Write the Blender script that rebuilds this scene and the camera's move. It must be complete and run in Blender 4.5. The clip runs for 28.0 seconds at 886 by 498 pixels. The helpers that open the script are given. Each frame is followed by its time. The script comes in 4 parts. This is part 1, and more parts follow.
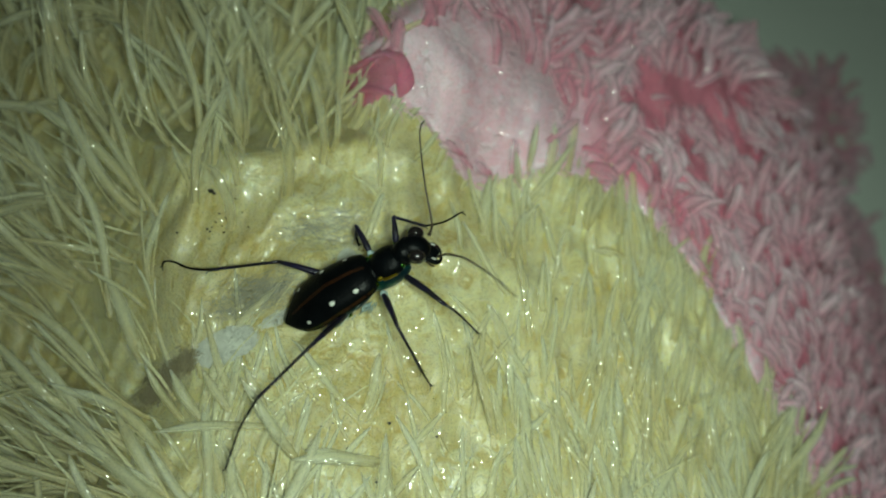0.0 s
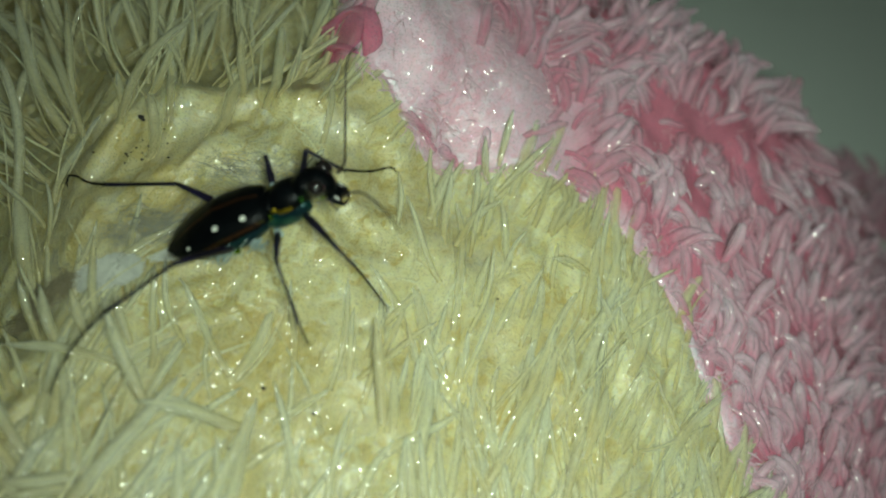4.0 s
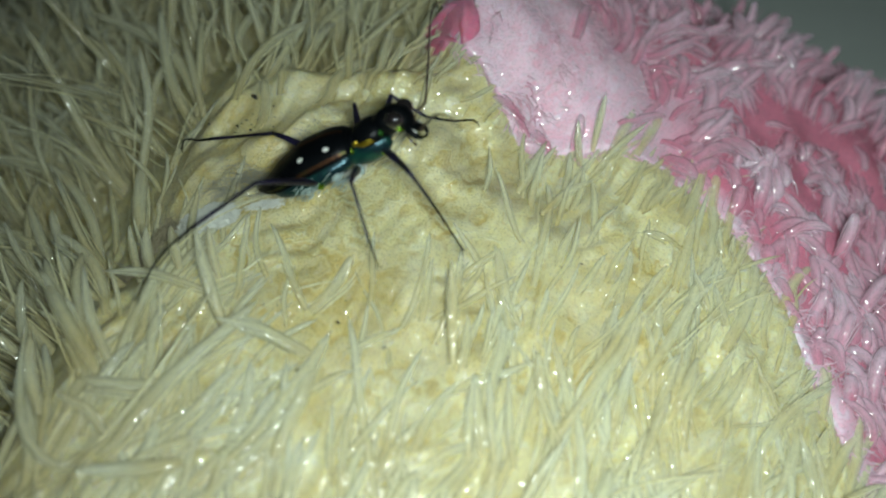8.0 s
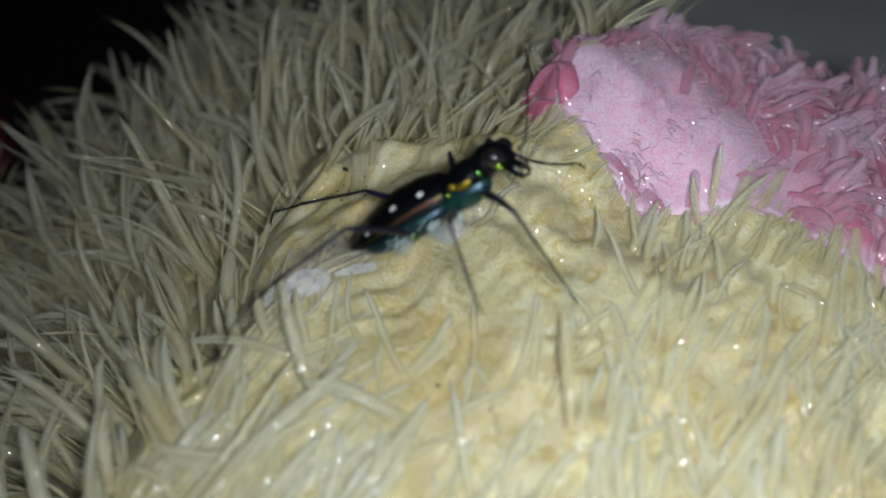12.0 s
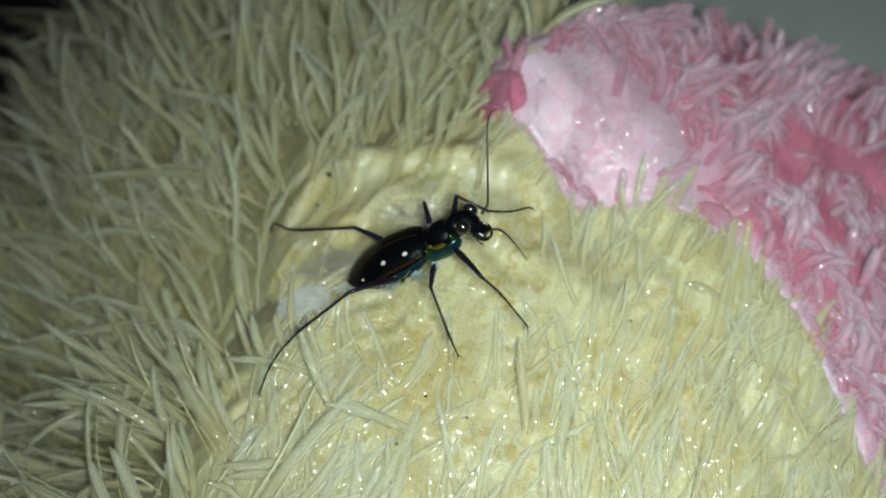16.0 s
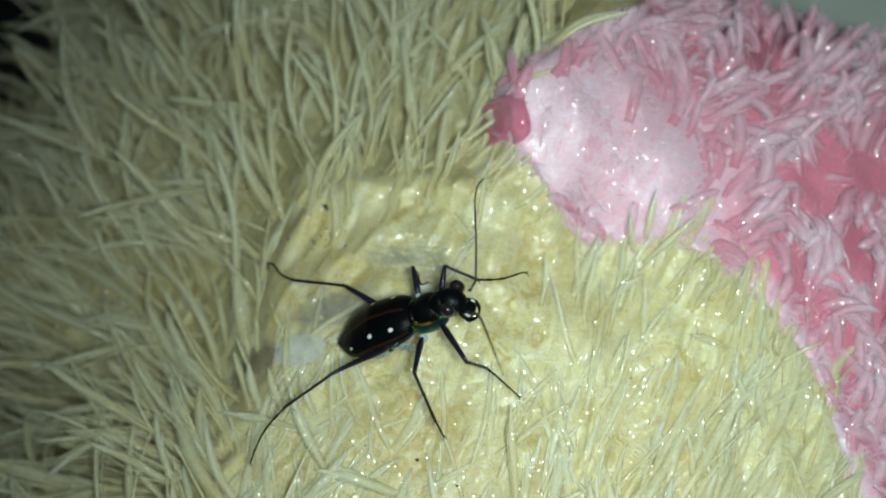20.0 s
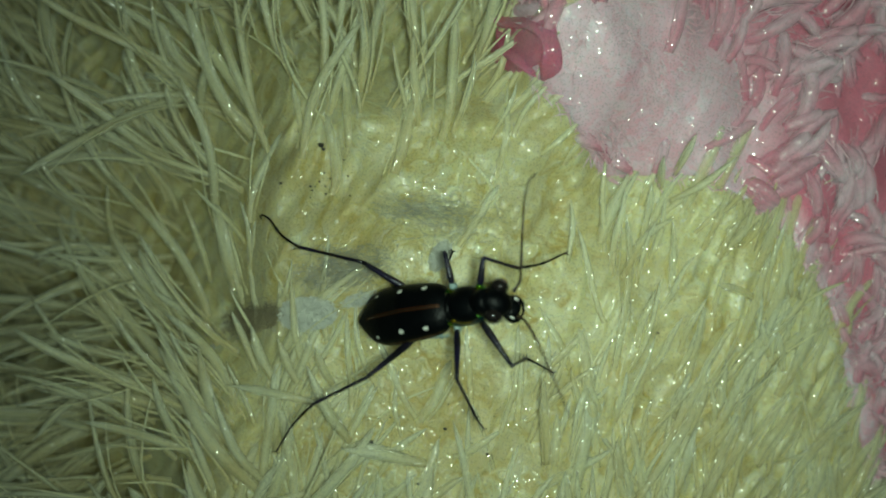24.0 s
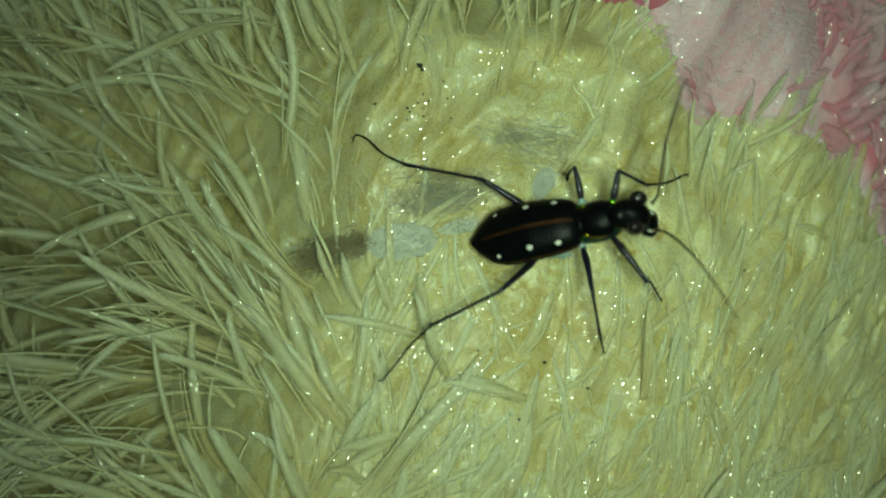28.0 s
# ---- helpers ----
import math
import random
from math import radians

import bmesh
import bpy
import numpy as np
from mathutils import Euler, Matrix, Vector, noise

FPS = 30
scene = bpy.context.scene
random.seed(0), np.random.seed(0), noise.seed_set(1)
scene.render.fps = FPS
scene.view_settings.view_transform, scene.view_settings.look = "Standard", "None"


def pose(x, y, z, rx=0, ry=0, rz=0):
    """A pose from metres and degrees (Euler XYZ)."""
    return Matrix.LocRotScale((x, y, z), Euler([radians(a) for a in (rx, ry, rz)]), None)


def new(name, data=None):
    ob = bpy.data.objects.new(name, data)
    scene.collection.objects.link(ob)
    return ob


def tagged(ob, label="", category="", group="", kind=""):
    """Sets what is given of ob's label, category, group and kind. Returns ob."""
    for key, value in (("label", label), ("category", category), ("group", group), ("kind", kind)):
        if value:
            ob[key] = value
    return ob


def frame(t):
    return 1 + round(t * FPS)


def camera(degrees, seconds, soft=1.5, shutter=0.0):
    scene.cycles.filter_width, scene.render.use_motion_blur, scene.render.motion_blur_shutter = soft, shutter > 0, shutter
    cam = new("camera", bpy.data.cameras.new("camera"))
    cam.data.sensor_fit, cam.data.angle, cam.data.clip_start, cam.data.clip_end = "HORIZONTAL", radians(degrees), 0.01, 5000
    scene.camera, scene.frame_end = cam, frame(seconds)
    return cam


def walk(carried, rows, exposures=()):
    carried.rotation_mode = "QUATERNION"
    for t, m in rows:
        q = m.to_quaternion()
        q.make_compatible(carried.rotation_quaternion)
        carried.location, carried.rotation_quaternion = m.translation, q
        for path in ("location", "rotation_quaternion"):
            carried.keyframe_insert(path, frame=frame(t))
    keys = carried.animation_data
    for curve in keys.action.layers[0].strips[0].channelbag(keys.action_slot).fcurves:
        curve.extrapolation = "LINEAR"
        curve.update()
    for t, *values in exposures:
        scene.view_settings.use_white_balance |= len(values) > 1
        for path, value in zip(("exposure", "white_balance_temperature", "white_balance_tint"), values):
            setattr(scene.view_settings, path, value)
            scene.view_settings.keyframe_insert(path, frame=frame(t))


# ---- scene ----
cam = camera(52.5, 28.0, soft=1.9)
cam.data.dof.use_dof, cam.data.dof.focus_distance, cam.data.dof.aperture_fstop = True, 0.072, 22.0
MM = 0.001
# seconds; eye in millimetres; turn in degrees
PATH = [
    (0, -10.54, -20.28, 72.30, 21.45, -11.44, -2.64),
    (0.5, -4.89, -23.04, 76.11, 20.35, -10.80, 1.44),
    (1, -3.32, -26.02, 77.71, 19.89, -9.94, 4.43),
    (1.5, 0.86, -26.64, 78.09, 19.74, -9.47, 5.60),
    (2, 1.88, -29.61, 77.33, 19.76, -9.25, 6.08),
    (2.5, 3.97, -29.08, 71.40, 22.24, -9.27, 6.66),
    (3, 1.20, -29.86, 62.67, 24.91, -9.83, 8.03),
    (3.5, 5.01, -26.52, 61.45, 26.67, -10.02, 8.75),
    (5.5, 5.39, -30.86, 57.94, 28.45, -9.37, 7.78),
    (6, 6.46, -31.74, 52.49, 30.63, -7.88, 8.26),
    (6.5, 8.28, -35.75, 45.97, 35.59, -6.16, 9.11),
    (7, 9.90, -33.35, 57.50, 33.37, -4.81, 12.68),
    (7.5, 12.62, -37.36, 56.07, 35.66, -3.04, 14.58),
    (8, 14.13, -38.62, 54.42, 36.78, -2.46, 15.37),
    (8.5, 19.48, -43.03, 46.15, 40.37, -0.01, 16.14),
    (9, 14.66, -39.98, 44.32, 41.82, 0.93, 16.51),
    (9.5, 14.01, -38.66, 39.25, 44.04, 1.92, 17.43),
    (10, 14.13, -35.70, 42.73, 45.02, 2.96, 17.50),
    (10.5, 13.67, -36.81, 40.49, 46.19, 3.25, 17.78),
    (11, 12.06, -34.25, 41.03, 46.63, 3.46, 18.04),
    (11.5, 14.78, -35.20, 43.26, 47.03, 3.48, 17.94),
    (12, 13.92, -40.05, 44.85, 46.92, 3.37, 17.91),
    (12.5, 17.27, -42.03, 44.05, 47.39, 3.72, 18.06),
    (14.5, 12.11, -31.38, 48.14, 38.05, 2.90, 15.59),
    (15, 11.33, -28.29, 58.80, 32.78, 2.34, 13.56),
    (15.5, 12.26, -30.28, 65.03, 31.27, 2.19, 13.37),
    (16, 9.98, -32.41, 70.95, 29.92, 1.79, 13.46),
    (16.5, 14.46, -33.36, 72.45, 29.90, 2.05, 13.48),
    (17, 15.10, -38.09, 62.43, 30.12, 1.73, 15.35),
    (17.5, 16.00, -36.74, 60.33, 30.45, 2.47, 17.28),
    (18, 13.53, -32.21, 60.80, 30.24, 2.62, 19.12),
    (18.5, 13.34, -25.17, 63.48, 30.07, 3.40, 19.69),
    (19, 11.75, -20.32, 67.25, 26.75, 3.94, 19.03),
    (19.5, 10.19, -13.02, 73.91, 23.93, 4.85, 17.29),
    (20, 12.02, -12.82, 76.00, 19.47, 5.85, 15.10),
    (20.5, 7.28, -7.92, 76.87, 14.64, 6.11, 14.12),
    (21, 5.32, -4.29, 74.63, 10.54, 5.25, 13.28),
    (21.5, 5.01, -0.30, 74.03, 8.81, 4.38, 12.76),
    (23.5, -1.95, 7.10, 75.66, -0.50, -0.91, 12.31),
    (24, -4.85, 7.85, 73.23, -0.95, -1.20, 12.48),
    (24.5, -6.83, 9.01, 72.52, -1.60, -1.62, 12.39),
    (25, -5.66, 7.59, 69.97, -1.77, -2.46, 12.47),
    (25.5, -4.18, 5.96, 69.08, -1.47, -5.43, 12.52),
    (26, -6.88, 4.59, 70.26, -0.97, -7.65, 12.79),
    (26.5, -12.94, 1.64, 69.88, 0.19, -7.89, 12.97),
    (27, -17.13, -0.39, 67.51, 0.49, -8.28, 13.15),
    (27.5, -19.09, -3.75, 67.30, 1.39, -9.04, 13.39),
    (28, -21.58, -5.97, 68.39, 2.06, -10.60, 13.47),
]
# seconds, stops, kelvin, tint of the phone camera's own exposure
EXPOSURES = [
    (0.0, -0.30, 7000, -10), (2.0, -0.05, 7100, -10), (3.5, -0.25, 6950, -8), (6.0, -0.6, 6700, 0), (7.0, -0.32, 6400, 5), (8.0, -0.15, 6270, 8), (9.0, -0.1, 6150, 11),
    (10.0, -0.48, 6000, 20), (11.0, -0.48, 6050, 28), (12.5, -0.53, 6200, 30), (15.0, -0.58, 6400, 20), (16.0, 0.10, 6300, 10), (17.0, 0.32, 6300, 5), (18.0, 0.1, 6300, 5),
    (20.0, 0.04, 6300, 5), (21.0, -0.4, 6600, -5), (24.0, -0.82, 6900, -18), (25.0, -0.82, 6950, -18), (26.0, -0.72, 7050, -17), (27.0, -0.72, 7600, -30), (28.0, -0.77, 7900, -33),
]


def eye_pose(x, y, z, rx, ry, rz):
    return pose(x * MM, y * MM, z * MM, rx, ry, rz)


walk(cam, [(t, eye_pose(*row)) for t, *row in PATH], EXPOSURES)

# ---- light: a dark room at night, lit by the phone's torch only ----
LED_POWER = 315.0
world = bpy.data.worlds.new("night")
world.use_nodes = True
scene.world = world
world.node_tree.nodes["Background"].inputs[0].default_value = (0.55, 0.7, 0.62, 1)
world.node_tree.nodes["Background"].inputs[1].default_value = 0.012


# ---- materials ----
class Nodes:
    """A small builder for node materials."""

    def __init__(self, name):
        self.material = bpy.data.materials.new(name)
        self.material.use_nodes = True
        self.tree = self.material.node_tree
        self.surface = self.tree.nodes["Principled BSDF"]

    def node(self, kind, **inputs):
        made = self.tree.nodes.new("ShaderNode" + kind)
        for key, value in inputs.items():
            self.feed(made, key.replace("_", " "), value)
        return made

    def feed(self, made, key, value):
        slot = made.inputs[int(key[1:])] if key[0] == "i" and key[1:].isdigit() else made.inputs[key]
        if isinstance(value, bpy.types.NodeSocket):
            self.tree.links.new(value, slot)
        else:
            slot.default_value = value

    def set(self, **inputs):
        for key, value in inputs.items():
            self.feed(self.surface, key.replace("_", " "), value)
        return self

    def ramp(self, fac, *stops):
        made = self.node("ValToRGB", Fac=fac)
        ramp = made.color_ramp
        while len(ramp.elements) < len(stops):
            ramp.elements.new(0.5)
        for element, (at, colour) in zip(ramp.elements, stops):
            element.position, element.color = at, (*colour, 1)
        return made.outputs["Color"]

    def noise(self, scale, detail=3.0, vector=None, rough=0.55):
        made = self.node("TexNoise", Scale=scale, Detail=detail, Roughness=rough)
        if vector is not None:
            self.feed(made, "Vector", vector)
        return made.outputs["Fac"]

    def place(self, stretch=(1, 1, 1), kind="Object"):
        made = self.node("Mapping", Vector=self.node("TexCoord").outputs[kind], Scale=stretch)
        return made.outputs["Vector"]

    def mix(self, fac, a, b, blend="MIX"):
        made = self.tree.nodes.new("ShaderNodeMix")
        made.data_type, made.blend_type = "RGBA", blend
        for slot, value in (("Factor_Float", fac), ("A_Color", a), ("B_Color", b)):
            wanted = next(s for s in made.inputs if s.identifier == slot)
            if isinstance(value, bpy.types.NodeSocket):
                self.tree.links.new(value, wanted)
            else:
                wanted.default_value = value if slot == "Factor_Float" else (*value, 1)
        return next(s for s in made.outputs if s.identifier == "Result_Color")

    def maths(self, what, a, b=0.0):
        made = self.node("Math", i0=a, i1=b)
        made.operation = what
        return made.outputs[0]

    def glitter(self, shader, scale, share, tilt, vector):
        """Tiny bright facets of the shiny fibres, strewn over a surface, each turned its own way."""
        cell = self.node("TexVoronoi", Scale=scale, Vector=vector)
        off = self.node("VectorMath", i0=cell.outputs["Color"], i1=(0.5, 0.5, 0.5))
        off.operation = "SUBTRACT"
        more = self.node("VectorMath", i0=off.outputs[0])
        more.operation = "SCALE"
        more.inputs["Scale"].default_value = tilt
        both = self.node("VectorMath", i0=more.outputs[0], i1=self.node("NewGeometry").outputs["Normal"])
        even = self.node("VectorMath", i0=both.outputs[0])
        even.operation = "NORMALIZE"
        facet = self.node("BsdfAnisotropic", Color=(0.9, 0.9, 0.86, 1), Roughness=0.24, Normal=even.outputs[0])
        pick = self.node("TexWhiteNoise", Vector=cell.outputs["Position"]).outputs["Value"]
        dot = self.maths("MULTIPLY", self.maths("LESS_THAN", pick, share), self.maths("LESS_THAN", cell.outputs["Distance"], 0.40))
        dot = self.maths("MULTIPLY", dot, 0.3)
        mixed = self.node("MixShader", Fac=dot)
        self.tree.links.new(shader, mixed.inputs[1])
        self.tree.links.new(facet.outputs[0], mixed.inputs[2])
        self.tree.links.new(mixed.outputs[0], self.tree.nodes["Material Output"].inputs["Surface"])

    def bump(self, height, strength=0.4, distance=0.0002):
        made = self.node("Bump", Height=height, Strength=strength, Distance=distance)
        return made.outputs["Normal"]


def pile_material(name, root, mid, tip, gloss, sheen, through_light, warm, waxy=0.0, airy=0.3):
    """Bundled plush fibres: streaks along the strand, colour from root to tip, every strand a little different; light shines through them."""
    m = Nodes(name)
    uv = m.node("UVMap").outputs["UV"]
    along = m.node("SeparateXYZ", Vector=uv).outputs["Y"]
    each = m.node("NewGeometry").outputs["Random Per Island"]
    streak = m.noise(1.0, 3.0, m.node("Mapping", Vector=uv, Scale=(5, 1.3, 1)).outputs["Vector"], 0.65)
    blotch = m.noise(170, 3.0, m.place())
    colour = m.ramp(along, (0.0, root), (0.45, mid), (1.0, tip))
    colour = m.mix(m.maths("MULTIPLY", each, 0.55), colour, mid)
    colour = m.mix(m.ramp(streak, (0.4, (0, 0, 0)), (0.7, (0.5, 0.5, 0.5))), colour, tip)
    colour = m.mix(m.ramp(blotch, (0.45, (0, 0, 0)), (0.68, (0.55,) * 3)), colour, root)
    rough = m.ramp(streak, (0.35, (gloss + 0.3,) * 3), (0.7, (gloss,) * 3))
    # a bundle of fine fibres scatters like the whole pile more than like one hard tube
    soft = m.node("VectorMath", i0=m.bump(streak, 0.5, 0.00012), i1=(0.0, 0.0, 1.3))
    even = m.node("VectorMath", i0=soft.outputs[0])
    even.operation = "NORMALIZE"
    m.set(Base_Color=colour, Roughness=rough, Normal=even.outputs[0])
    m.set(Specular_IOR_Level=0.6, Sheen_Weight=sheen, Sheen_Roughness=0.5)
    m.set(Subsurface_Weight=waxy, Subsurface_Radius=(0.8, 0.78, 0.7), Subsurface_Scale=0.00025)
    glow = m.node("BsdfTranslucent", Color=m.mix(0.5, colour, warm))
    both = m.node("MixShader", Fac=through_light)
    m.tree.links.new(m.surface.outputs[0], both.inputs[1])
    m.tree.links.new(glow.outputs[0], both.inputs[2])
    shader = both.outputs[0]
    if waxy:
        # the loose fibres thin out towards a lock's sides and tip
        side = m.maths("PINGPONG", m.node("SeparateXYZ", Vector=uv).outputs["X"], 0.5)
        thin = m.maths("MAXIMUM", m.ramp(side, (0.13, (1,) * 3), (0.45, (airy,) * 3)), m.ramp(along, (0.78, (0, 0, 0)), (1.0, (0.8,) * 3)))
        loose = m.node("MixShader", Fac=thin)
        m.tree.links.new(shader, loose.inputs[1])
        m.tree.links.new(m.node("BsdfTransparent").outputs[0], loose.inputs[2])
        shader = loose.outputs[0]
    m.glitter(shader, 7500.0, 0.7, 0.9, m.place())
    return m.material


def mat_material(name, dark, mid, light, gloss, lay, relief=0.00012, deep=None):
    """Matted, felted pile: fine fibres that lie along lay (degrees), waxy patches, pores and small bright glints. deep: the colour at the roots of standing pile."""
    m = Nodes(name)
    warp = m.node("TexNoise", Scale=60.0, Detail=2.0)
    base = m.place()
    bent = m.node("VectorMath", i0=base)
    scaled = m.node("VectorMath", i0=warp.outputs["Color"])
    scaled.operation = "SCALE"
    scaled.inputs["Scale"].default_value = 0.016
    m.tree.links.new(scaled.outputs[0], bent.inputs[1])
    fibre = m.noise(1.0, 4.0, m.node("Mapping", Vector=bent.outputs[0], Scale=(900, 95, 300), Rotation=(0, 0, radians(lay))).outputs["Vector"], 0.6)
    lock = m.noise(1.0, 2.0, m.node("Mapping", Vector=bent.outputs[0], Scale=(420, 60, 150), Rotation=(0, 0, radians(lay))).outputs["Vector"], 0.5)
    large = m.noise(75.0, 4.0, base)
    small = m.noise(330.0, 3.0, base)
    weave = m.maths("ADD", m.maths("MULTIPLY", fibre, 0.45), m.maths("MULTIPLY", lock, 0.55))
    colour = m.ramp(weave, (0.3, dark), (0.46, mid), (0.64, light))
    colour = m.mix(m.ramp(large, (0.42, (0, 0, 0)), (0.70, (0.75, 0.75, 0.75))), colour, dark)
    colour = m.mix(m.ramp(small, (0.5, (0, 0, 0)), (0.75, (0.55, 0.55, 0.55))), colour, light)
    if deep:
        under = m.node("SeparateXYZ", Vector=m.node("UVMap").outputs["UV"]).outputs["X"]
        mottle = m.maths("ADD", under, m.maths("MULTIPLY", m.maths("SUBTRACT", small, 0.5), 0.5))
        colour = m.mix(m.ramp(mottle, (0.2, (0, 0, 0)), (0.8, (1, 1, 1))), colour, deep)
    pore = m.ramp(m.node("TexVoronoi", Scale=1500.0, Vector=base).outputs["Distance"], (0.05, (0, 0, 0)), (0.22, (1, 1, 1)))
    rough = m.ramp(weave, (0.35, (gloss + 0.32,) * 3), (0.65, (gloss,) * 3))
    rise = m.maths("ADD", weave, m.maths("MULTIPLY", pore, 0.10))
    m.set(Base_Color=colour, Roughness=rough, Normal=m.bump(rise, 0.6, relief * 2.5), Specular_IOR_Level=0.6)
    m.set(Subsurface_Weight=0.6, Subsurface_Radius=mid, Subsurface_Scale=0.0010)
    m.glitter(m.surface.outputs[0], 7500.0, 0.5, 0.9, base)
    return m.material


def shell_material(name, colour, rough, metal=0.0, coat=0.0, tint=None, film=0.0, gloss=0.5):
    """Beetle cuticle: fine punctures under a slight sheen, with a metallic cast in places."""
    m = Nodes(name)
    dots = m.node("TexVoronoi", Scale=5200.0, Vector=m.place()).outputs["Distance"]
    cloud = m.noise(700.0, 3.0, m.place())
    base = m.mix(m.ramp(cloud, (0.42, (0, 0, 0)), (0.68, (1, 1, 1))), colour, tint or tuple(1.6 * v for v in colour))
    m.set(Base_Color=base, Roughness=rough, Metallic=metal, Coat_Weight=coat, Coat_Roughness=0.12)
    m.set(Normal=m.bump(dots, 0.35, 0.00006), Specular_IOR_Level=gloss)
    if film:
        m.set(Thin_Film_Thickness=film, Thin_Film_IOR=1.5)
    return m.material


def lint_material(name, colour):
    """Loose dull fluff."""
    m = Nodes(name)
    cloud = m.noise(900.0, 3.0, m.place())
    m.set(Base_Color=m.mix(m.ramp(cloud, (0.35, (0, 0, 0)), (0.7, (1, 1, 1))), tuple(0.8 * v for v in colour), colour), Roughness=0.6, Sheen_Weight=0.3)
    soft = m.node("VectorMath", i0=m.node("NewGeometry").outputs["Normal"], i1=(0.0, 0.0, 0.6))
    even = m.node("VectorMath", i0=soft.outputs[0])
    even.operation = "NORMALIZE"
    m.set(Normal=even.outputs[0])
    return m.material


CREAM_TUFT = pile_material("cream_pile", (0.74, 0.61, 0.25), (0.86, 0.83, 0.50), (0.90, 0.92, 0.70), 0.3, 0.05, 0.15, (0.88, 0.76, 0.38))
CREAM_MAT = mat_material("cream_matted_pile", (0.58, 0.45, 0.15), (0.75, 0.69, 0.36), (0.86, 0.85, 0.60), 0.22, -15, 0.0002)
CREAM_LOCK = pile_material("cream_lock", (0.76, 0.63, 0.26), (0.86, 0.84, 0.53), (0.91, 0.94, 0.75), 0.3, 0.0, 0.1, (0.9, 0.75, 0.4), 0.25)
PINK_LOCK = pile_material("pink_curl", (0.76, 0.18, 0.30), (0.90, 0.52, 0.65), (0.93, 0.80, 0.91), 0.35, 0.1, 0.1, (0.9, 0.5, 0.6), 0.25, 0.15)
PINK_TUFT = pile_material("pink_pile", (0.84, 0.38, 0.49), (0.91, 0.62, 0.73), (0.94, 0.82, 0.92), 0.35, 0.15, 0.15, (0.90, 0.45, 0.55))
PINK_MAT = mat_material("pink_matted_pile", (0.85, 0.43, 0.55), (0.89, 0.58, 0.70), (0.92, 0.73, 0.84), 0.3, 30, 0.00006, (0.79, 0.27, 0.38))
ROSE = mat_material("rose_thread", (0.70, 0.07, 0.20), (0.86, 0.20, 0.37), (0.93, 0.50, 0.62), 0.12, 60, 0.0002)
WOOL = lint_material("white_lint", (0.94, 0.95, 0.84))
GREY_LINT = lint_material("grey_lint", (0.52, 0.51, 0.40))
BROWN_LINT = lint_material("brown_lint", (0.42, 0.36, 0.22))
DIRT = shell_material("dark_dirt", (0.03, 0.028, 0.02), 0.6, 0.0, 0.0, (0.07, 0.06, 0.04))
BLACK = shell_material("black_cuticle", (0.0018, 0.0024, 0.003), 0.38, 0.0, 0.0, (0.003, 0.004, 0.005), gloss=0.11)
GREEN = shell_material("green_metallic_cuticle", (0.03, 0.16, 0.03), 0.25, 0.9, 0.0, (0.20, 0.30, 0.02))
COPPER = shell_material("copper_cuticle", (0.06, 0.022, 0.007), 0.42, 0.7, 0.0, (0.035, 0.05, 0.008))
SUTURE = shell_material("suture_copper", (0.10, 0.035, 0.011), 0.45, 0.6, 0.0, (0.07, 0.03, 0.01))
GOLD = shell_material("gold_cuticle", (0.30, 0.22, 0.02), 0.35, 0.9, 0.0, (0.09, 0.30, 0.03))
LIME = shell_material("lime_cuticle", (0.30, 0.50, 0.02), 0.25, 0.9, 0.0, (0.14, 0.42, 0.03))
PALE_HAIR = shell_material("pale_cyan_hair", (0.42, 0.52, 0.50), 0.5, 0.0, 0.0, (0.30, 0.42, 0.42))
BLUE = shell_material("blue_green_cuticle", (0.010, 0.035, 0.045), 0.3, 0.6, 0.0, (0.012, 0.08, 0.06))
VIOLET = shell_material("dark_violet_cuticle", (0.009, 0.008, 0.013), 0.32, 0.2, 0.0, (0.018, 0.014, 0.05))
SPOT = shell_material("ivory_spot", (0.72, 0.72, 0.66), 0.5, 0.0, 0.0, (0.80, 0.80, 0.74))
EYE = shell_material("eye", (0.012, 0.010, 0.010), 0.08, 0.0, 1.0, (0.02, 0.016, 0.014))
ANTENNA = shell_material("brown_antenna", (0.035, 0.022, 0.015), 0.4, 0.0, 0.0, (0.06, 0.04, 0.025))


# ---- building blocks ----
def mesh_of(name, verts, faces, material, uvs=None, smooth=True):
    """A mesh from millimetre vertices (n, 3) and faces; uvs by vertex."""
    data = bpy.data.meshes.new(name)
    data.from_pydata((np.asarray(verts, float) * MM).tolist(), [], np.asarray(faces).tolist() if not isinstance(faces, list) else faces)
    data.materials.append(material)
    if uvs is not None:
        index = np.empty(len(data.loops), np.int32)
        data.loops.foreach_get("vertex_index", index)
        data.uv_layers.new(name="UVMap").data.foreach_set("uv", np.asarray(uvs, np.float32)[index].ravel())
    if smooth:
        data.polygons.foreach_set("use_smooth", np.ones(len(data.polygons), bool))
    data.update()
    return data


def part(name, data, parent, label="", kind=""):
    ob = new(name, data)
    ob.parent = parent
    return tagged(ob, label=label, kind=kind)


def smooth_line(points, n):
    """n points on a Catmull-Rom line through the points."""
    p = np.asarray(points, float)
    p = np.vstack([2 * p[0] - p[1], p, 2 * p[-1] - p[-2]])
    out = []
    for s in np.linspace(0, len(p) - 3 - 1e-6, n):
        k, f = int(s), s - int(s)
        a, b, c, e = p[k], p[k + 1], p[k + 2], p[k + 3]
        out.append(0.5 * (2 * b + (c - a) * f + (2 * a - 5 * b + 4 * c - e) * f * f + (3 * b - a - 3 * c + e) * f**3))
    return np.array(out)


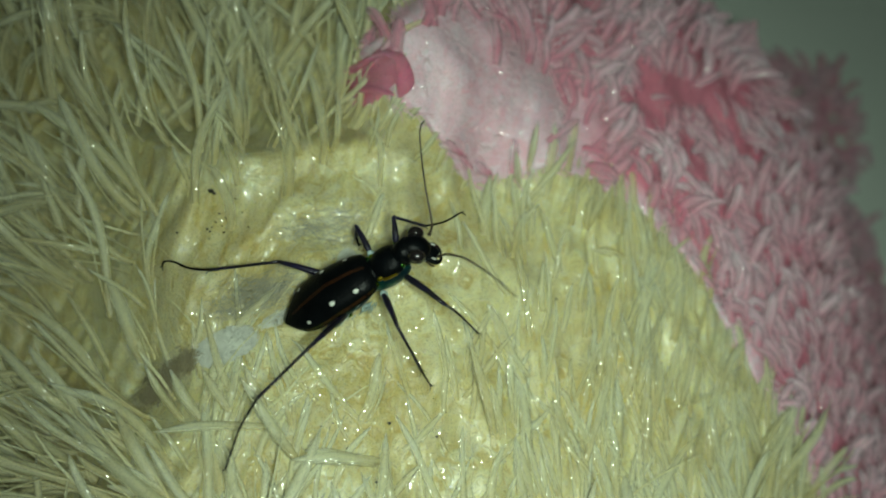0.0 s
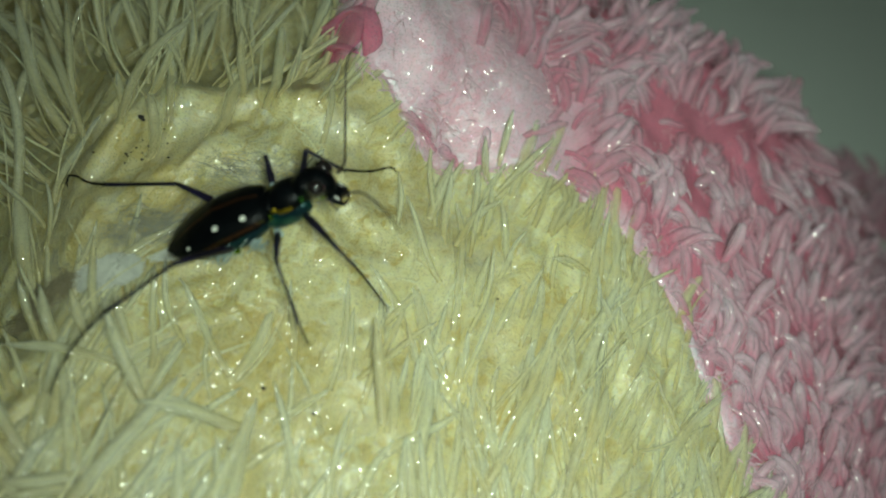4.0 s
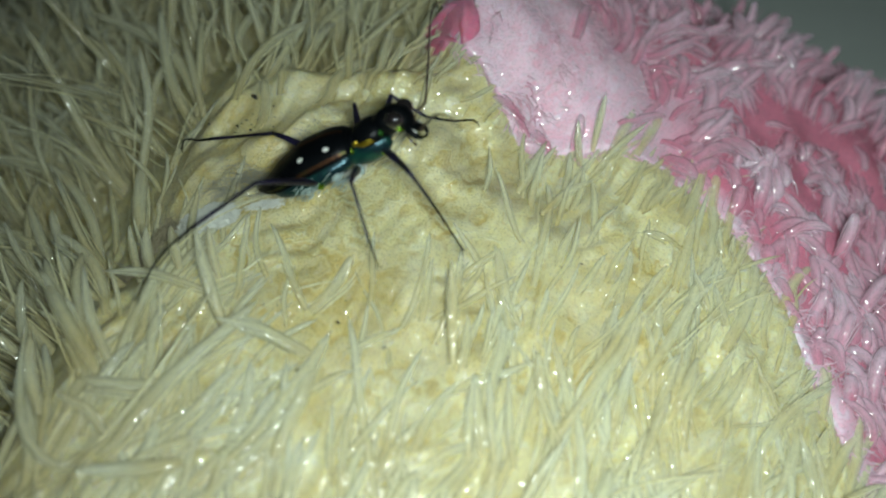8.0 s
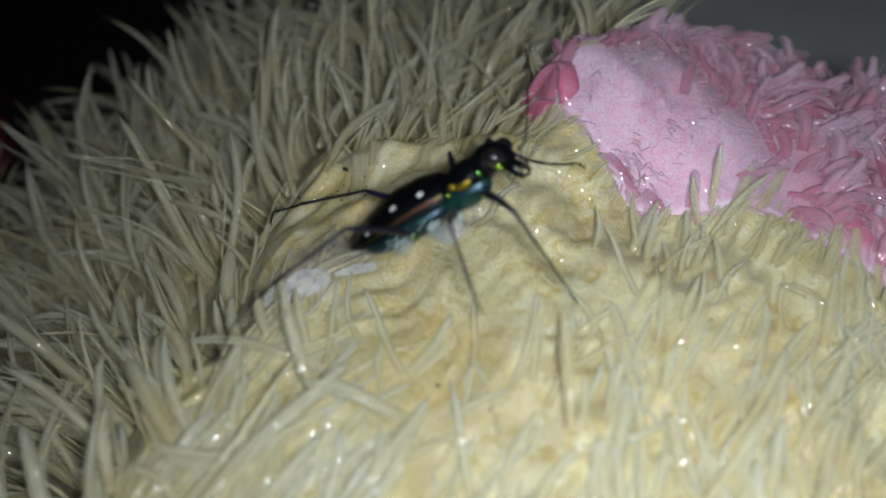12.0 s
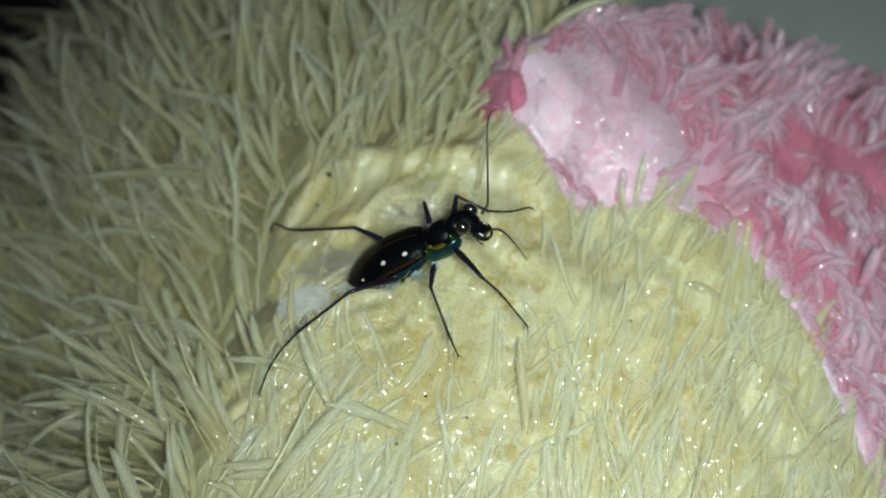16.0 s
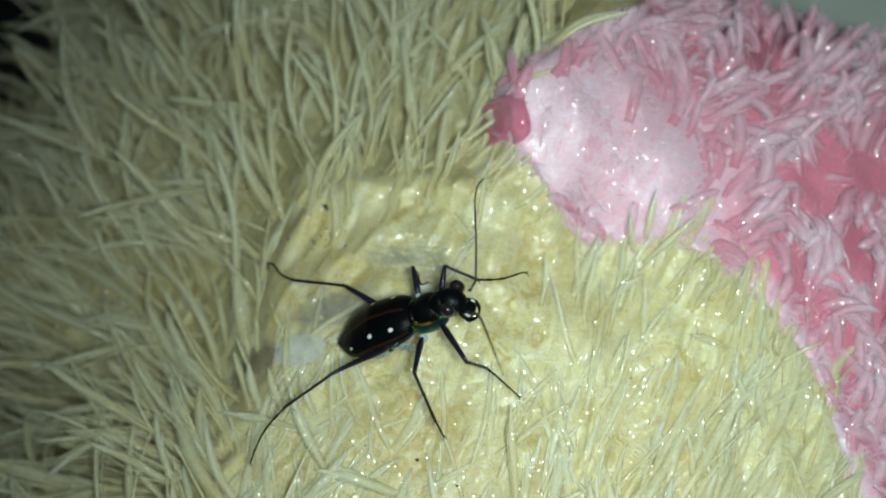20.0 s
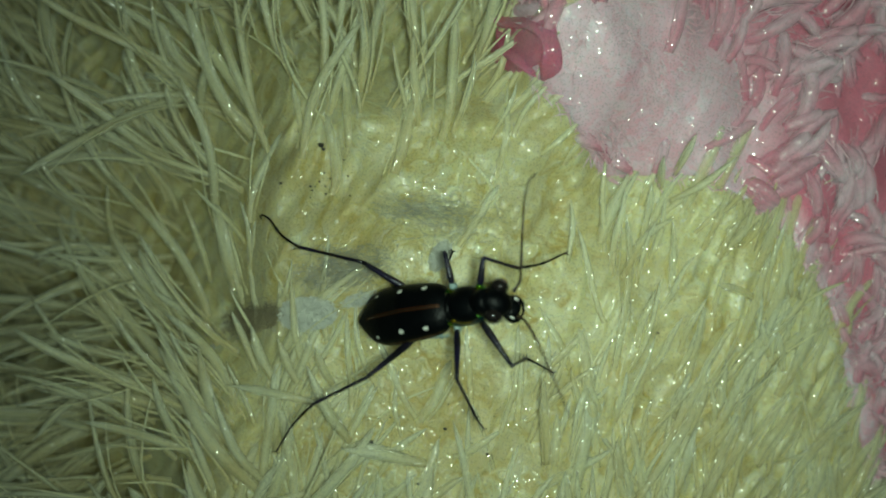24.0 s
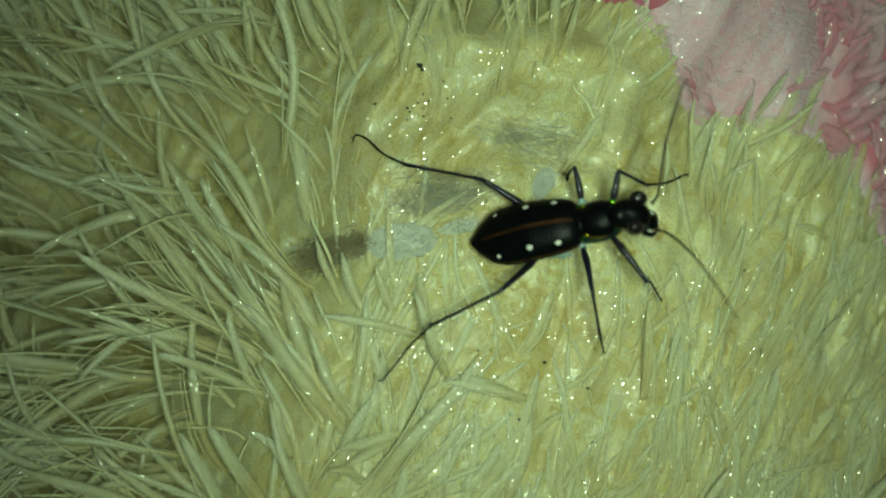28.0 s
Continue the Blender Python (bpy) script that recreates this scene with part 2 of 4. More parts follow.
def tube(points, radii, sides=8, flat=1.0):
    """Vertices and faces of a closed tube through the points."""
    p, r = np.asarray(points, float), np.asarray(radii, float)
    way = np.gradient(p, axis=0)
    way /= np.linalg.norm(way, axis=1)[:, None] + 1e-9
    ref = np.array([0.13, 0.2, 1.0]) if abs(way[:, 2]).mean() < 0.9 else np.array([1.0, 0.2, 0])
    a = np.cross(way, ref)
    a /= np.linalg.norm(a, axis=1)[:, None]
    b = np.cross(way, a)
    turn = np.arange(sides) * 2 * np.pi / sides
    ring = p[:, None] + r[:, None, None] * (np.cos(turn)[None, :, None] * a[:, None] + flat * np.sin(turn)[None, :, None] * b[:, None])
    v = ring.reshape(-1, 3)
    f = [[k * sides + j, k * sides + (j + 1) % sides, (k + 1) * sides + (j + 1) % sides, (k + 1) * sides + j] for k in range(len(p) - 1) for j in range(sides)]
    f += [list(range(sides))[::-1], list(range((len(p) - 1) * sides, len(p) * sides))]
    return v, f


def joined(*pieces):
    verts, faces, base = [], [], 0
    for v, f in pieces:
        verts.append(v)
        faces += [[base + i for i in face] for face in f]
        base += len(v)
    return np.vstack(verts), faces


def ball(centre, axes, frame3=np.eye(3), rings=10, sides=16, shape=None):
    """An ellipsoid; frame3 rows are its axes; shape(u, v) scales it."""
    v, f = [], []
    for k in range(rings + 1):
        lat = -np.pi / 2 + np.pi * k / rings
        for j in range(sides):
            lon = 2 * np.pi * j / sides
            p = np.array([np.sin(lat), np.cos(lat) * np.cos(lon), np.cos(lat) * np.sin(lon)])
            v.append(np.asarray(centre) + (p * axes * (shape(p) if shape else 1)) @ frame3)
    for k in range(rings):
        for j in range(sides):
            f.append([k * sides + j, k * sides + (j + 1) % sides, (k + 1) * sides + (j + 1) % sides, (k + 1) * sides + j])
    return np.array(v), f


def sheet(grid):
    """Faces over a grid of points (rows, columns, 3)."""
    n, m, _ = grid.shape
    f = [[i * m + j, i * m + j + 1, (i + 1) * m + j + 1, (i + 1) * m + j] for i in range(n - 1) for j in range(m - 1)]
    return grid.reshape(-1, 3), f


# ---- the plush: its rounded top, in millimetres ----
def ease(v):
    v = np.clip(v, 0, 1)
    return v * v * (3 - 2 * v)


def height(x, y):
    x, y = np.asarray(x, float), np.asarray(y, float)
    z = 0.2 - np.where(x > 0, 0.0050, 0.0058) * x * x - 0.0012 * np.maximum(y - 5, 0) ** 2 - 0.0035 * np.minimum(y + 8, 0) ** 2
    z = z - np.where(x > -5, 0.06, 0.02) * np.maximum(y - np.where(x > -5, 36, 43), 0) ** 2 - 0.011 * np.maximum(-x - 54, 0) ** 2 - 0.006 * np.maximum(x - 36, 0) ** 2
    z = z + 4.5 * np.exp(-((x - 3) ** 2 / 120 + (y - 28) ** 2 / 150))
    z = z - 4.3 * np.exp(-((x - 10) ** 2 / 50 + (y - 15) ** 2 / 40))
    z = z - 3.0 * np.exp(-((x + 19) ** 2 / 20 + (y + 3) ** 2 / 14))
    z = z - 6.0 * np.exp(-(((x + 36) / 10) ** 2 + ((y + 7) / 12) ** 2))
    z = z - 0.012 * np.maximum(-x - 18, 0) ** 2 * ease((-y - 1) / 12)
    return np.maximum(z, -44)


def depth(x, y):
    """How deep the loose pile is: shallow where it is matted, deep towards the far and outer rim of the cream part."""
    away = np.maximum(ease((-np.asarray(x) - 15) / 14), ease((np.asarray(y) - 15) / 12) * ease((6 - np.asarray(x)) / 10))
    return 8.5 * away


PINK_EDGE = [(-2.4, 27.5), (1, 21.7), (3.8, 20.3), (8.7, 16), (17, 17.7), (24.5, 15.2), (31, 10), (36, 1), (43, -11), (50, -30), (70, -60),
             (110, -40), (110, 90), (30, 90), (16, 60), (10, 44), (6, 36), (2, 30.5)]


def edge_distance(x, y):
    """Millimetres from the pink patch's edge, positive inside it."""
    x, y = np.asarray(x, float), np.asarray(y, float)
    best, inside = np.full(x.shape, 1e9), np.zeros(x.shape, bool)
    for (ax, ay), (bx, by) in zip(PINK_EDGE, PINK_EDGE[1:] + PINK_EDGE[:1]):
        t = np.clip(((x - ax) * (bx - ax) + (y - ay) * (by - ay)) / ((bx - ax) ** 2 + (by - ay) ** 2), 0, 1)
        best = np.minimum(best, np.hypot(x - ax - t * (bx - ax), y - ay - t * (by - ay)))
        cross = (ay > y) != (by > y)
        inside ^= cross & (x < (bx - ax) * (y - ay) / (by - ay + 1e-12) + ax)
    return np.where(inside, best, -best)


def snout(x, y):
    """1 where the pink pile is short and felted, 0 where it stands in curls."""
    return np.exp(-((((x - 8) / 13) ** 2 + ((y - 23) / 8) ** 2) ** 1.3))


def wave(x, y, scale, seed):
    """Smooth noise about 0, vectorised: a few turned sines."""
    rng = np.random.RandomState(seed)
    z = 0
    for _ in range(6):
        a, p, k = rng.uniform(0, 6.28), rng.uniform(0, 6.28), rng.uniform(0.6, 1.7) / scale
        z = z + np.sin((x * np.cos(a) + y * np.sin(a)) * k * 6.28 + p)
    return z / 3.5


def lay_ridges(x, y):
    """Low soft ridges that run along the lie of the flattened pile."""
    across = x * 0.94 - y * 0.34 + 1.6 * wave(x, y, 15.0, 6)
    along = x * 0.34 + y * 0.94
    return wave(across, along * 0.22, 1.7, 7)


def smooth_zone(x, y):
    """Where the pile is felted into a smooth mat: round the beetle and just before it."""
    return np.maximum(np.exp(-((((x + 3) / 16) ** 2 + ((y - 4.0) / 12) ** 2) ** 2)), 0.75 * np.exp(-((((x + 0.5) / 10) ** 2 + ((y + 11) / 8) ** 2) ** 2)))


def folds(x, y):
    """Soft creases of the felted mat that curve round the beetle on its far side."""
    r = np.hypot(x + 3.0, (y - 1.5) * 1.05) + 0.8 * wave(x, y, 9.0, 8)
    side = ease((y - 3) / 5) * ease((12 - x) / 6) * ease((x + 24) / 8)
    return side * (0.55 * np.exp(-((r - 10.8) / 1.3) ** 2) - 0.7 * np.exp(-((r - 8.4) / 1.2) ** 2) + 0.6 * np.exp(-((r - 17.0) / 1.8) ** 2) - 0.5 * np.exp(-((r - 14.2) / 1.3) ** 2))


def skin(x, y):
    """The matted pile's own uneven surface."""
    return height(x, y) - depth(x, y) * ease(0.5 - edge_distance(x, y) / 4) + 0.45 * wave(x, y, 8.0, 3) + 0.10 * wave(x, y, 3.0, 4) + (0.30 - 0.16 * smooth_zone(x, y)) * ease(0.3 - edge_distance(x, y) / 3) * lay_ridges(x, y) + folds(x, y)


def strands(x, y, length, heading, lift, radius, droop, curl, sides, steps, rng, sink=0.6, flat=0.7, blunt=0.35):
    """Many bent, tapering strands as vertices, faces and uvs. heading and lift in radians."""
    n = len(x)
    s = np.linspace(0, 1, steps)[None, :]
    ox, oy = np.cos(heading)[:, None], np.sin(heading)[:, None]
    fwd = length[:, None] * (s * np.cos(lift)[:, None])
    side = (length * curl)[:, None] * s**2 + (length * 0.022)[:, None] * np.sin(s * 5 + rng.uniform(0, 6, n)[:, None])
    up = length[:, None] * (s * np.sin(lift)[:, None] - droop[:, None] * s**2.2)
    px = x[:, None] + fwd * ox - side * oy
    py = y[:, None] + fwd * oy + side * ox
    ground = skin(px, py)
    pz = np.maximum(skin(x, y)[:, None] - sink + up, ground + radius[:, None] * 0.25 * np.minimum(1, 4 * s))
    p = np.stack([px, py, pz], -1)
    way = np.gradient(p, axis=1)
    way /= np.linalg.norm(way, axis=2, keepdims=True) + 1e-9
    a = np.cross(way, np.array([0.05, 0.03, 1.0]))
    a /= np.linalg.norm(a, axis=2, keepdims=True) + 1e-9
    b = np.cross(a, way)
    taper = (0.82 + 0.18 * np.sin(np.pi * s)) * (np.clip((1 - s) / 0.45, 0, 1) ** 0.8 * (1 - blunt) + blunt * np.sqrt(np.clip(1 - s**9, 0.0004, 1)))
    turn = np.arange(sides) * 2 * np.pi / sides
    r = (radius[:, None] * taper)[..., None, None]
    ring = p[:, :, None] + r * (np.cos(turn)[:, None] * a[:, :, None] + flat * np.sin(turn)[:, None] * b[:, :, None])
    verts = ring.reshape(-1, 3)
    k, j = np.meshgrid(np.arange(steps - 1), np.arange(sides), indexing="ij")
    one = np.stack([k * sides + j, (k + 1) * sides + j, (k + 1) * sides + (j + 1) % sides, k * sides + (j + 1) % sides], -1).reshape(-1, 4)
    faces = (np.arange(n)[:, None, None] * steps * sides + one[None]).reshape(-1, 4)
    shift = rng.randint(0, 50, n)
    across = 0.02 + 0.96 * np.abs(1 - 2 * np.arange(sides) / sides)
    uv = np.stack([shift[:, None, None] + np.broadcast_to(across, (n, steps, sides)), np.broadcast_to(s[..., None], (n, steps, sides))], -1).reshape(-1, 2)
    return verts, faces, uv


def split_near(name, material, parent, batches, total, near, label):
    """Turns the locks with the given numbers into parts of their own, each with its fibres, and returns the rest."""
    chosen = set(near.tolist())
    left = np.array([i not in chosen for i in range(total)])
    for i in near:
        verts, faces, uvs, base = [], [], [], 0
        for v, f, u in batches:
            count, per = len(f) // total, len(v) // total
            verts.append(v[i * per:(i + 1) * per]), uvs.append(u[i * per:(i + 1) * per])
            faces.append(f[:count] + base)
            base += per
        part(name, mesh_of(name, np.vstack(verts), np.vstack(faces), material, np.vstack(uvs)), parent, label)
    rest = []
    for v, f, u in batches:
        count, per = len(f) // total, len(v) // total
        keep = np.repeat(left, per)
        one, n = f[:count], int(left.sum())
        rest.append((v[keep], (np.arange(n)[:, None, None] * per + one[None]).reshape(-1, 4), u[keep]))
    return rest


def bundles(x, y, length, heading, lift, wide, droop, curl, rng, fibres, flat, blunt, thin=0.20, spread=0.50, core=0.8):
    """Locks: a soft core and loose fibres along it, one batch for the cores and one for each round of fibres."""
    n = len(x)
    made = [strands(x, y, length, heading, lift, wide * core, droop, curl, 8, 12, rng, flat=flat, blunt=blunt)]
    for _ in range(fibres):
        off, on = rng.normal(0, spread, n) * wide, rng.normal(0, 0.06, n) * length
        made.append(strands(x - off * np.sin(heading) + on * np.cos(heading), y + off * np.cos(heading) + on * np.sin(heading), length * rng.uniform(0.75, 1.08, n), heading + rng.normal(0, 0.05, n),
                            np.clip(lift + rng.normal(0.02, 0.05, n), 0.02, 1.45), wide * thin * rng.uniform(0.6, 1.3, n), droop * rng.uniform(0.8, 1.15, n), curl + rng.normal(0, 0.05, n), 3, 9, rng, flat=0.8, blunt=0.5))
    return made


def grow(name, material, parent, batches, label):
    """One mesh out of several batches of strands."""
    verts, faces, uvs, base = [], [], [], 0
    for v, f, u in batches:
        verts.append(v), faces.append(f + base), uvs.append(u)
        base += len(v)
    v, f, u = np.vstack(verts) * MM, np.vstack(faces), np.vstack(uvs)
    data = bpy.data.meshes.new(name)
    data.vertices.add(len(v)), data.loops.add(f.size), data.polygons.add(len(f))
    data.vertices.foreach_set("co", v.astype(np.float32).ravel())
    data.loops.foreach_set("vertex_index", f.astype(np.int32).ravel())
    data.polygons.foreach_set("loop_start", np.arange(0, f.size, 4, dtype=np.int32))
    data.polygons.foreach_set("use_smooth", np.ones(len(f), bool))
    data.uv_layers.new(name="UVMap").data.foreach_set("uv", u[f.ravel()].astype(np.float32).ravel())
    data.materials.append(material)
    data.update(calc_edges=True)
    return part(name, data, parent, label, "stuff")


plush = tagged(new("plush_toy"), "cream plush toy with a pink plush patch, matted long pile", "plush toy")


def backing(name, material, pink, label):
    """The closed skin under the pile, cream or pink."""
    xs, ys = np.arange(-85, 105, 0.36), np.arange(-65, 80, 0.36)
    gx, gy = np.meshgrid(xs, ys, indexing="ij")
    d = edge_distance(gx, gy)
    z = skin(gx, gy) + (0.25 - 1.3 * ease(-d / 1.2 + 0.3) if pink else -0.6 * np.clip(d, 0, 1))
    keep = ((d > -1.2) if pink else (d < 2.5)) & (height(gx, gy) > -42)
    n, m = gx.shape
    index = np.arange(n * m).reshape(n, m)
    quad = np.stack([index[:-1, :-1], index[1:, :-1], index[1:, 1:], index[:-1, 1:]], -1).reshape(-1, 4)
    quad = quad[keep.ravel()[quad].all(1)]
    used, back = np.unique(quad, return_inverse=True)
    verts = np.stack([gx, gy, z], -1).reshape(-1, 3)[used]
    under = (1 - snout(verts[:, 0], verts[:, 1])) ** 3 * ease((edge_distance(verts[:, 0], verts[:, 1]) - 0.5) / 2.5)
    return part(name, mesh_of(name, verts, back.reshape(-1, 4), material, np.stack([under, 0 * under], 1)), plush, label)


backing("cream_skin", CREAM_MAT, False, "matted glossy cream pile")
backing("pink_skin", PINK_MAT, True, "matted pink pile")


# ---- the cream pile ----
def comb(x, y):
    """Heading and lift of the cream pile: combed flat round the beetle, fanned and upright towards the far rim."""
    left = np.clip((-x - 12) / 14, 0, 1)
    back = np.clip((y - 13) / 12, 0, 1)
    hx = 0.12 - 1.35 * left + 0.38 * wave(x, y, 17.0, 11)
    hy = 1.0 - 0.45 * left * (1 - back) + 0.30 * wave(x, y, 17.0, 12) - 0.9 * np.clip((-y - 4) / 12, 0, 1) * left
    calm = np.exp(-((((x - 11) / 31) ** 2 + ((y - 0) / 23) ** 2) ** 2))
    lift = 0.24 + 0.62 * left + 0.45 * back - 0.20 * calm
    return np.arctan2(hy, hx), np.clip(lift, 0.04, 1.2), calm


def cream_pile():
    rng = np.random.RandomState(21)
    batches, cores = [], []
    # felted locks: count, half width, length, scatter of heading, share kept on the smooth mat, flatness
    for number, (count, wide, long, jitter, kept, flat) in enumerate(((1450, 0.74, 14.0, 0.24, 0.02, 0.55), (1000, 0.48, 12.5, 0.28, 0.04, 0.6))):
        x, y = rng.uniform(-80, 52, count), rng.uniform(-45, 60, count)
        heading, lift, calm = comb(x, y)
        smooth = smooth_zone(x, y)
        keep = (edge_distance(x, y) < 0.3) & (rng.uniform(0, 1, count) > (1 - kept) * smooth ** 0.6) & (rng.uniform(0, 1, count) > 0.74 * calm) & (rng.uniform(0, 1, count) > 0.30 * ease((-x - 14) / 8))
        keep &= (x > 4) | (edge_distance(x + 0.8 * long * np.cos(heading), y + 0.8 * long * np.sin(heading)) < 2.0)
        x, y, heading, lift, calm, smooth = (v[keep] for v in (x, y, heading, lift, calm, smooth))
        n = len(x)
        heading = heading + 0.35 * wave(x, y, 6.0, 15) * (1 - 0.6 * calm) + rng.normal(0, jitter, n) * (1 - 0.5 * calm)
        lift = np.clip(lift * (1 - 0.75 * np.maximum(smooth, calm)) + rng.normal(0, 0.16, n) * (1 - 0.8 * calm), 0.02, 1.4)
        rim = ease((edge_distance(x, y) + 7) / 7)
        length = (long + 0.7 * depth(x, y)) * rng.uniform(0.6, 1.2, n) * (1 - 0.2 * calm) * (1 - 0.5 * rim) * (1 - 0.4 * smooth)
        locks = bundles(x, y, length, heading, lift, wide * rng.uniform(0.6, 1.15, n) * (1 + 0.12 * ease((-x - 12) / 10)), rng.uniform(0.1, 0.5, n) * (1 - 0.5 * calm), rng.normal(0, 0.30, n) * (1 - 0.6 * calm), rng, 2, flat, 0.88)
        if number == 0:
            near = np.argsort(np.hypot(x - 2, (y - 2) * 1.2))[:300]
            locks[:1] = split_near("lock", CREAM_LOCK, plush, locks[:1], n, near, "")
        cores.append(locks[0])
        batches += locks[1:]
    # thin strands and loose fibres
    for count, wide, long, sides, steps, jitter, kept, blunt in ((500, 0.12, 9.0, 5, 9, 0.40, 0.0, 0.5), (2000, 0.026, 8.0, 3, 8, 0.45, 0.2, 0.4)):
        x, y = rng.uniform(-72, 52, count), rng.uniform(-45, 60, count)
        heading, lift, calm = comb(x, y)
        smooth = smooth_zone(x, y)
        keep = (edge_distance(x, y) < 0.3) & (rng.uniform(0, 1, count) > (1 - kept) * np.maximum(smooth, 0.8 * calm))
        x, y, heading, lift, calm, smooth = (v[keep] for v in (x, y, heading, lift, calm, smooth))
        n = len(x)
        batches.append(strands(x, y, (long + 0.55 * depth(x, y)) * rng.uniform(0.5, 1.2, n) * (1 - 0.3 * smooth), heading + rng.normal(0, jitter, n), np.clip(lift * (1 - 0.8 * smooth) + rng.normal(0, 0.14, n), 0.02, 1.4),
                               wide * rng.uniform(0.6, 1.3, n), rng.uniform(0.05, 0.35, n), rng.normal(0, 0.25, n), sides, steps, rng, flat=0.55, blunt=blunt))
    # flat ribbons pressed into the mat
    count = 800
    x, y = rng.uniform(-30, 48, count), rng.uniform(-34, 22, count)
    heading, lift, calm = comb(x, y)
    keep = (edge_distance(x, y) < -0.5) & (rng.uniform(0, 1, count) < calm * (1 - 1.1 * smooth_zone(x, y)))
    x, y, heading = x[keep], y[keep], heading[keep]
    n = len(x)
    cores.append(strands(x, y, rng.uniform(4, 9, n) * (1 - 0.5 * ease((edge_distance(x, y) + 6) / 6)), heading + rng.normal(0, 0.14, n) + rng.normal(0, 0.8, n) * smooth_zone(x, y), np.full(n, 0.02), rng.uniform(0.25, 0.55, n) * (1 - 0.3 * smooth_zone(x, y)), np.full(n, 0.02), rng.normal(0, 0.13, n), 8, 9, rng, sink=0.25, flat=0.22, blunt=0.4))
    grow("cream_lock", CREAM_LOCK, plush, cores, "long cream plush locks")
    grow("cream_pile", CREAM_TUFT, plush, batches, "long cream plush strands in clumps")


PARTING_X, PARTING_Y = (18, 27.5, 34, 42.7, 52, 62), (13, 17.9, 20.3, 23.2, 31.5, 37)
CLEFTS = [((19.7, 34.7), (24.0, 33.3)), ((16.2, 33.1), (20.0, 29.5)), ((20.0, 29.5), (24.3, 29.2)), ((14.8, 26.1), (16.6, 22.6)), ((54, 16.7), (62, 14)), ((42, 4.8), (48, -2)), ((10.4, 20.9), (13.0, 19.0))]


def cleft_distance(x, y):
    """Millimetres from the nearest small cleft in which the red roots show."""
    best = np.full(np.shape(x), 1e9)
    for (ax, ay), (bx, by) in CLEFTS:
        t = np.clip(((x - ax) * (bx - ax) + (y - ay) * (by - ay)) / ((bx - ax) ** 2 + (by - ay) ** 2), 0, 1)
        best = np.minimum(best, np.hypot(x - ax - t * (bx - ax), y - ay - t * (by - ay)))
    return best


def pink_pile():
    """Short finger-like curls that lean from both sides towards one long parting, over deep rose roots."""
    rng = np.random.RandomState(22)
    batches = []
    for count, wide, long, sides, steps in ((4300, 0.78, 6.4, 8, 10), (9000, 0.045, 4.2, 3, 6)):
        x, y = rng.uniform(-4, 85, count), rng.uniform(-45, 60, count)
        d, flat = edge_distance(x, y), snout(x, y)
        s = y - np.interp(x, PARTING_X, PARTING_Y)
        gap = np.where(x > 24, np.abs(s), 29.0)
        keep = (d > 0.2) & (rng.uniform(0, 1, count) > 1.1 * flat ** 2 * (wide > 0.1)) & (gap > 1.2 + 0.13 * np.clip(x - 24, 0, 20)) & (cleft_distance(x, y) > 0.4)
        x, y, flat, d, s, gap = (v[keep] for v in (x, y, flat, d, s, gap))
        n = len(x)
        heading = np.where(s > 0, -1.35, 1.75) + 0.55 * wave(x, y, 16.0, 31) + 0.45 * wave(x, y, 5.0, 33) + rng.normal(0, 0.22, n)
        heading = np.where((s > 9) | (x < 24), 1.2 + 1.5 * wave(x, y, 18.0, 34) + rng.normal(0, 0.3, n), heading)
        lift = np.clip(0.85 + 0.25 * wave(x, y, 9.0, 32) - 0.7 * flat + rng.normal(0, 0.14, n), 0.08, 1.3)
        length = long * rng.uniform(0.65, 1.2, n) * (0.45 + 0.55 * ease(d / 3.5))
        thick, droop, curl = wide * rng.uniform(0.7, 1.2, n), rng.uniform(0.35, 0.75, n), rng.normal(0, 0.22, n)
        if wide < 0.1:
            batches.append(strands(x, y, length, heading, lift, thick, droop, curl, sides, steps, rng, flat=0.8, blunt=0.9))
            continue
        locks = bundles(x, y, length, heading, lift, thick, droop, curl, rng, 3, 0.8, 0.97, 0.09, 0.5, 0.9)
        near = np.argsort(np.hypot(x - 16, y - 24))[:300]
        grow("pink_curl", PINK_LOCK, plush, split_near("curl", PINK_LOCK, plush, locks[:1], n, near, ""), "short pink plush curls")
        batches += locks[1:]
    # short fuzz on the flattened snout and along the patch's edge
    count = 16000
    x, y = rng.uniform(-5, 45, count), rng.uniform(-12, 36, count)
    d = edge_distance(x, y)
    keep = (d > -0.4) & (d < np.where((x < 24) & (y > 12), 14, 2.5))
    x, y = x[keep], y[keep]
    n = len(x)
    batches.append(strands(x, y, rng.uniform(0.8, 2.0, n), 0.6 + 2.0 * wave(x, y, 6.0, 35) + rng.normal(0, 0.5, n), rng.uniform(0.1, 0.6, n), rng.uniform(0.03, 0.10, n), rng.uniform(0.2, 0.6, n), rng.normal(0, 0.4, n), 3, 5, rng, sink=0.1, blunt=0.7))
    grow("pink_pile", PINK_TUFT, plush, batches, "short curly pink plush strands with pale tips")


cream_pile()
pink_pile()

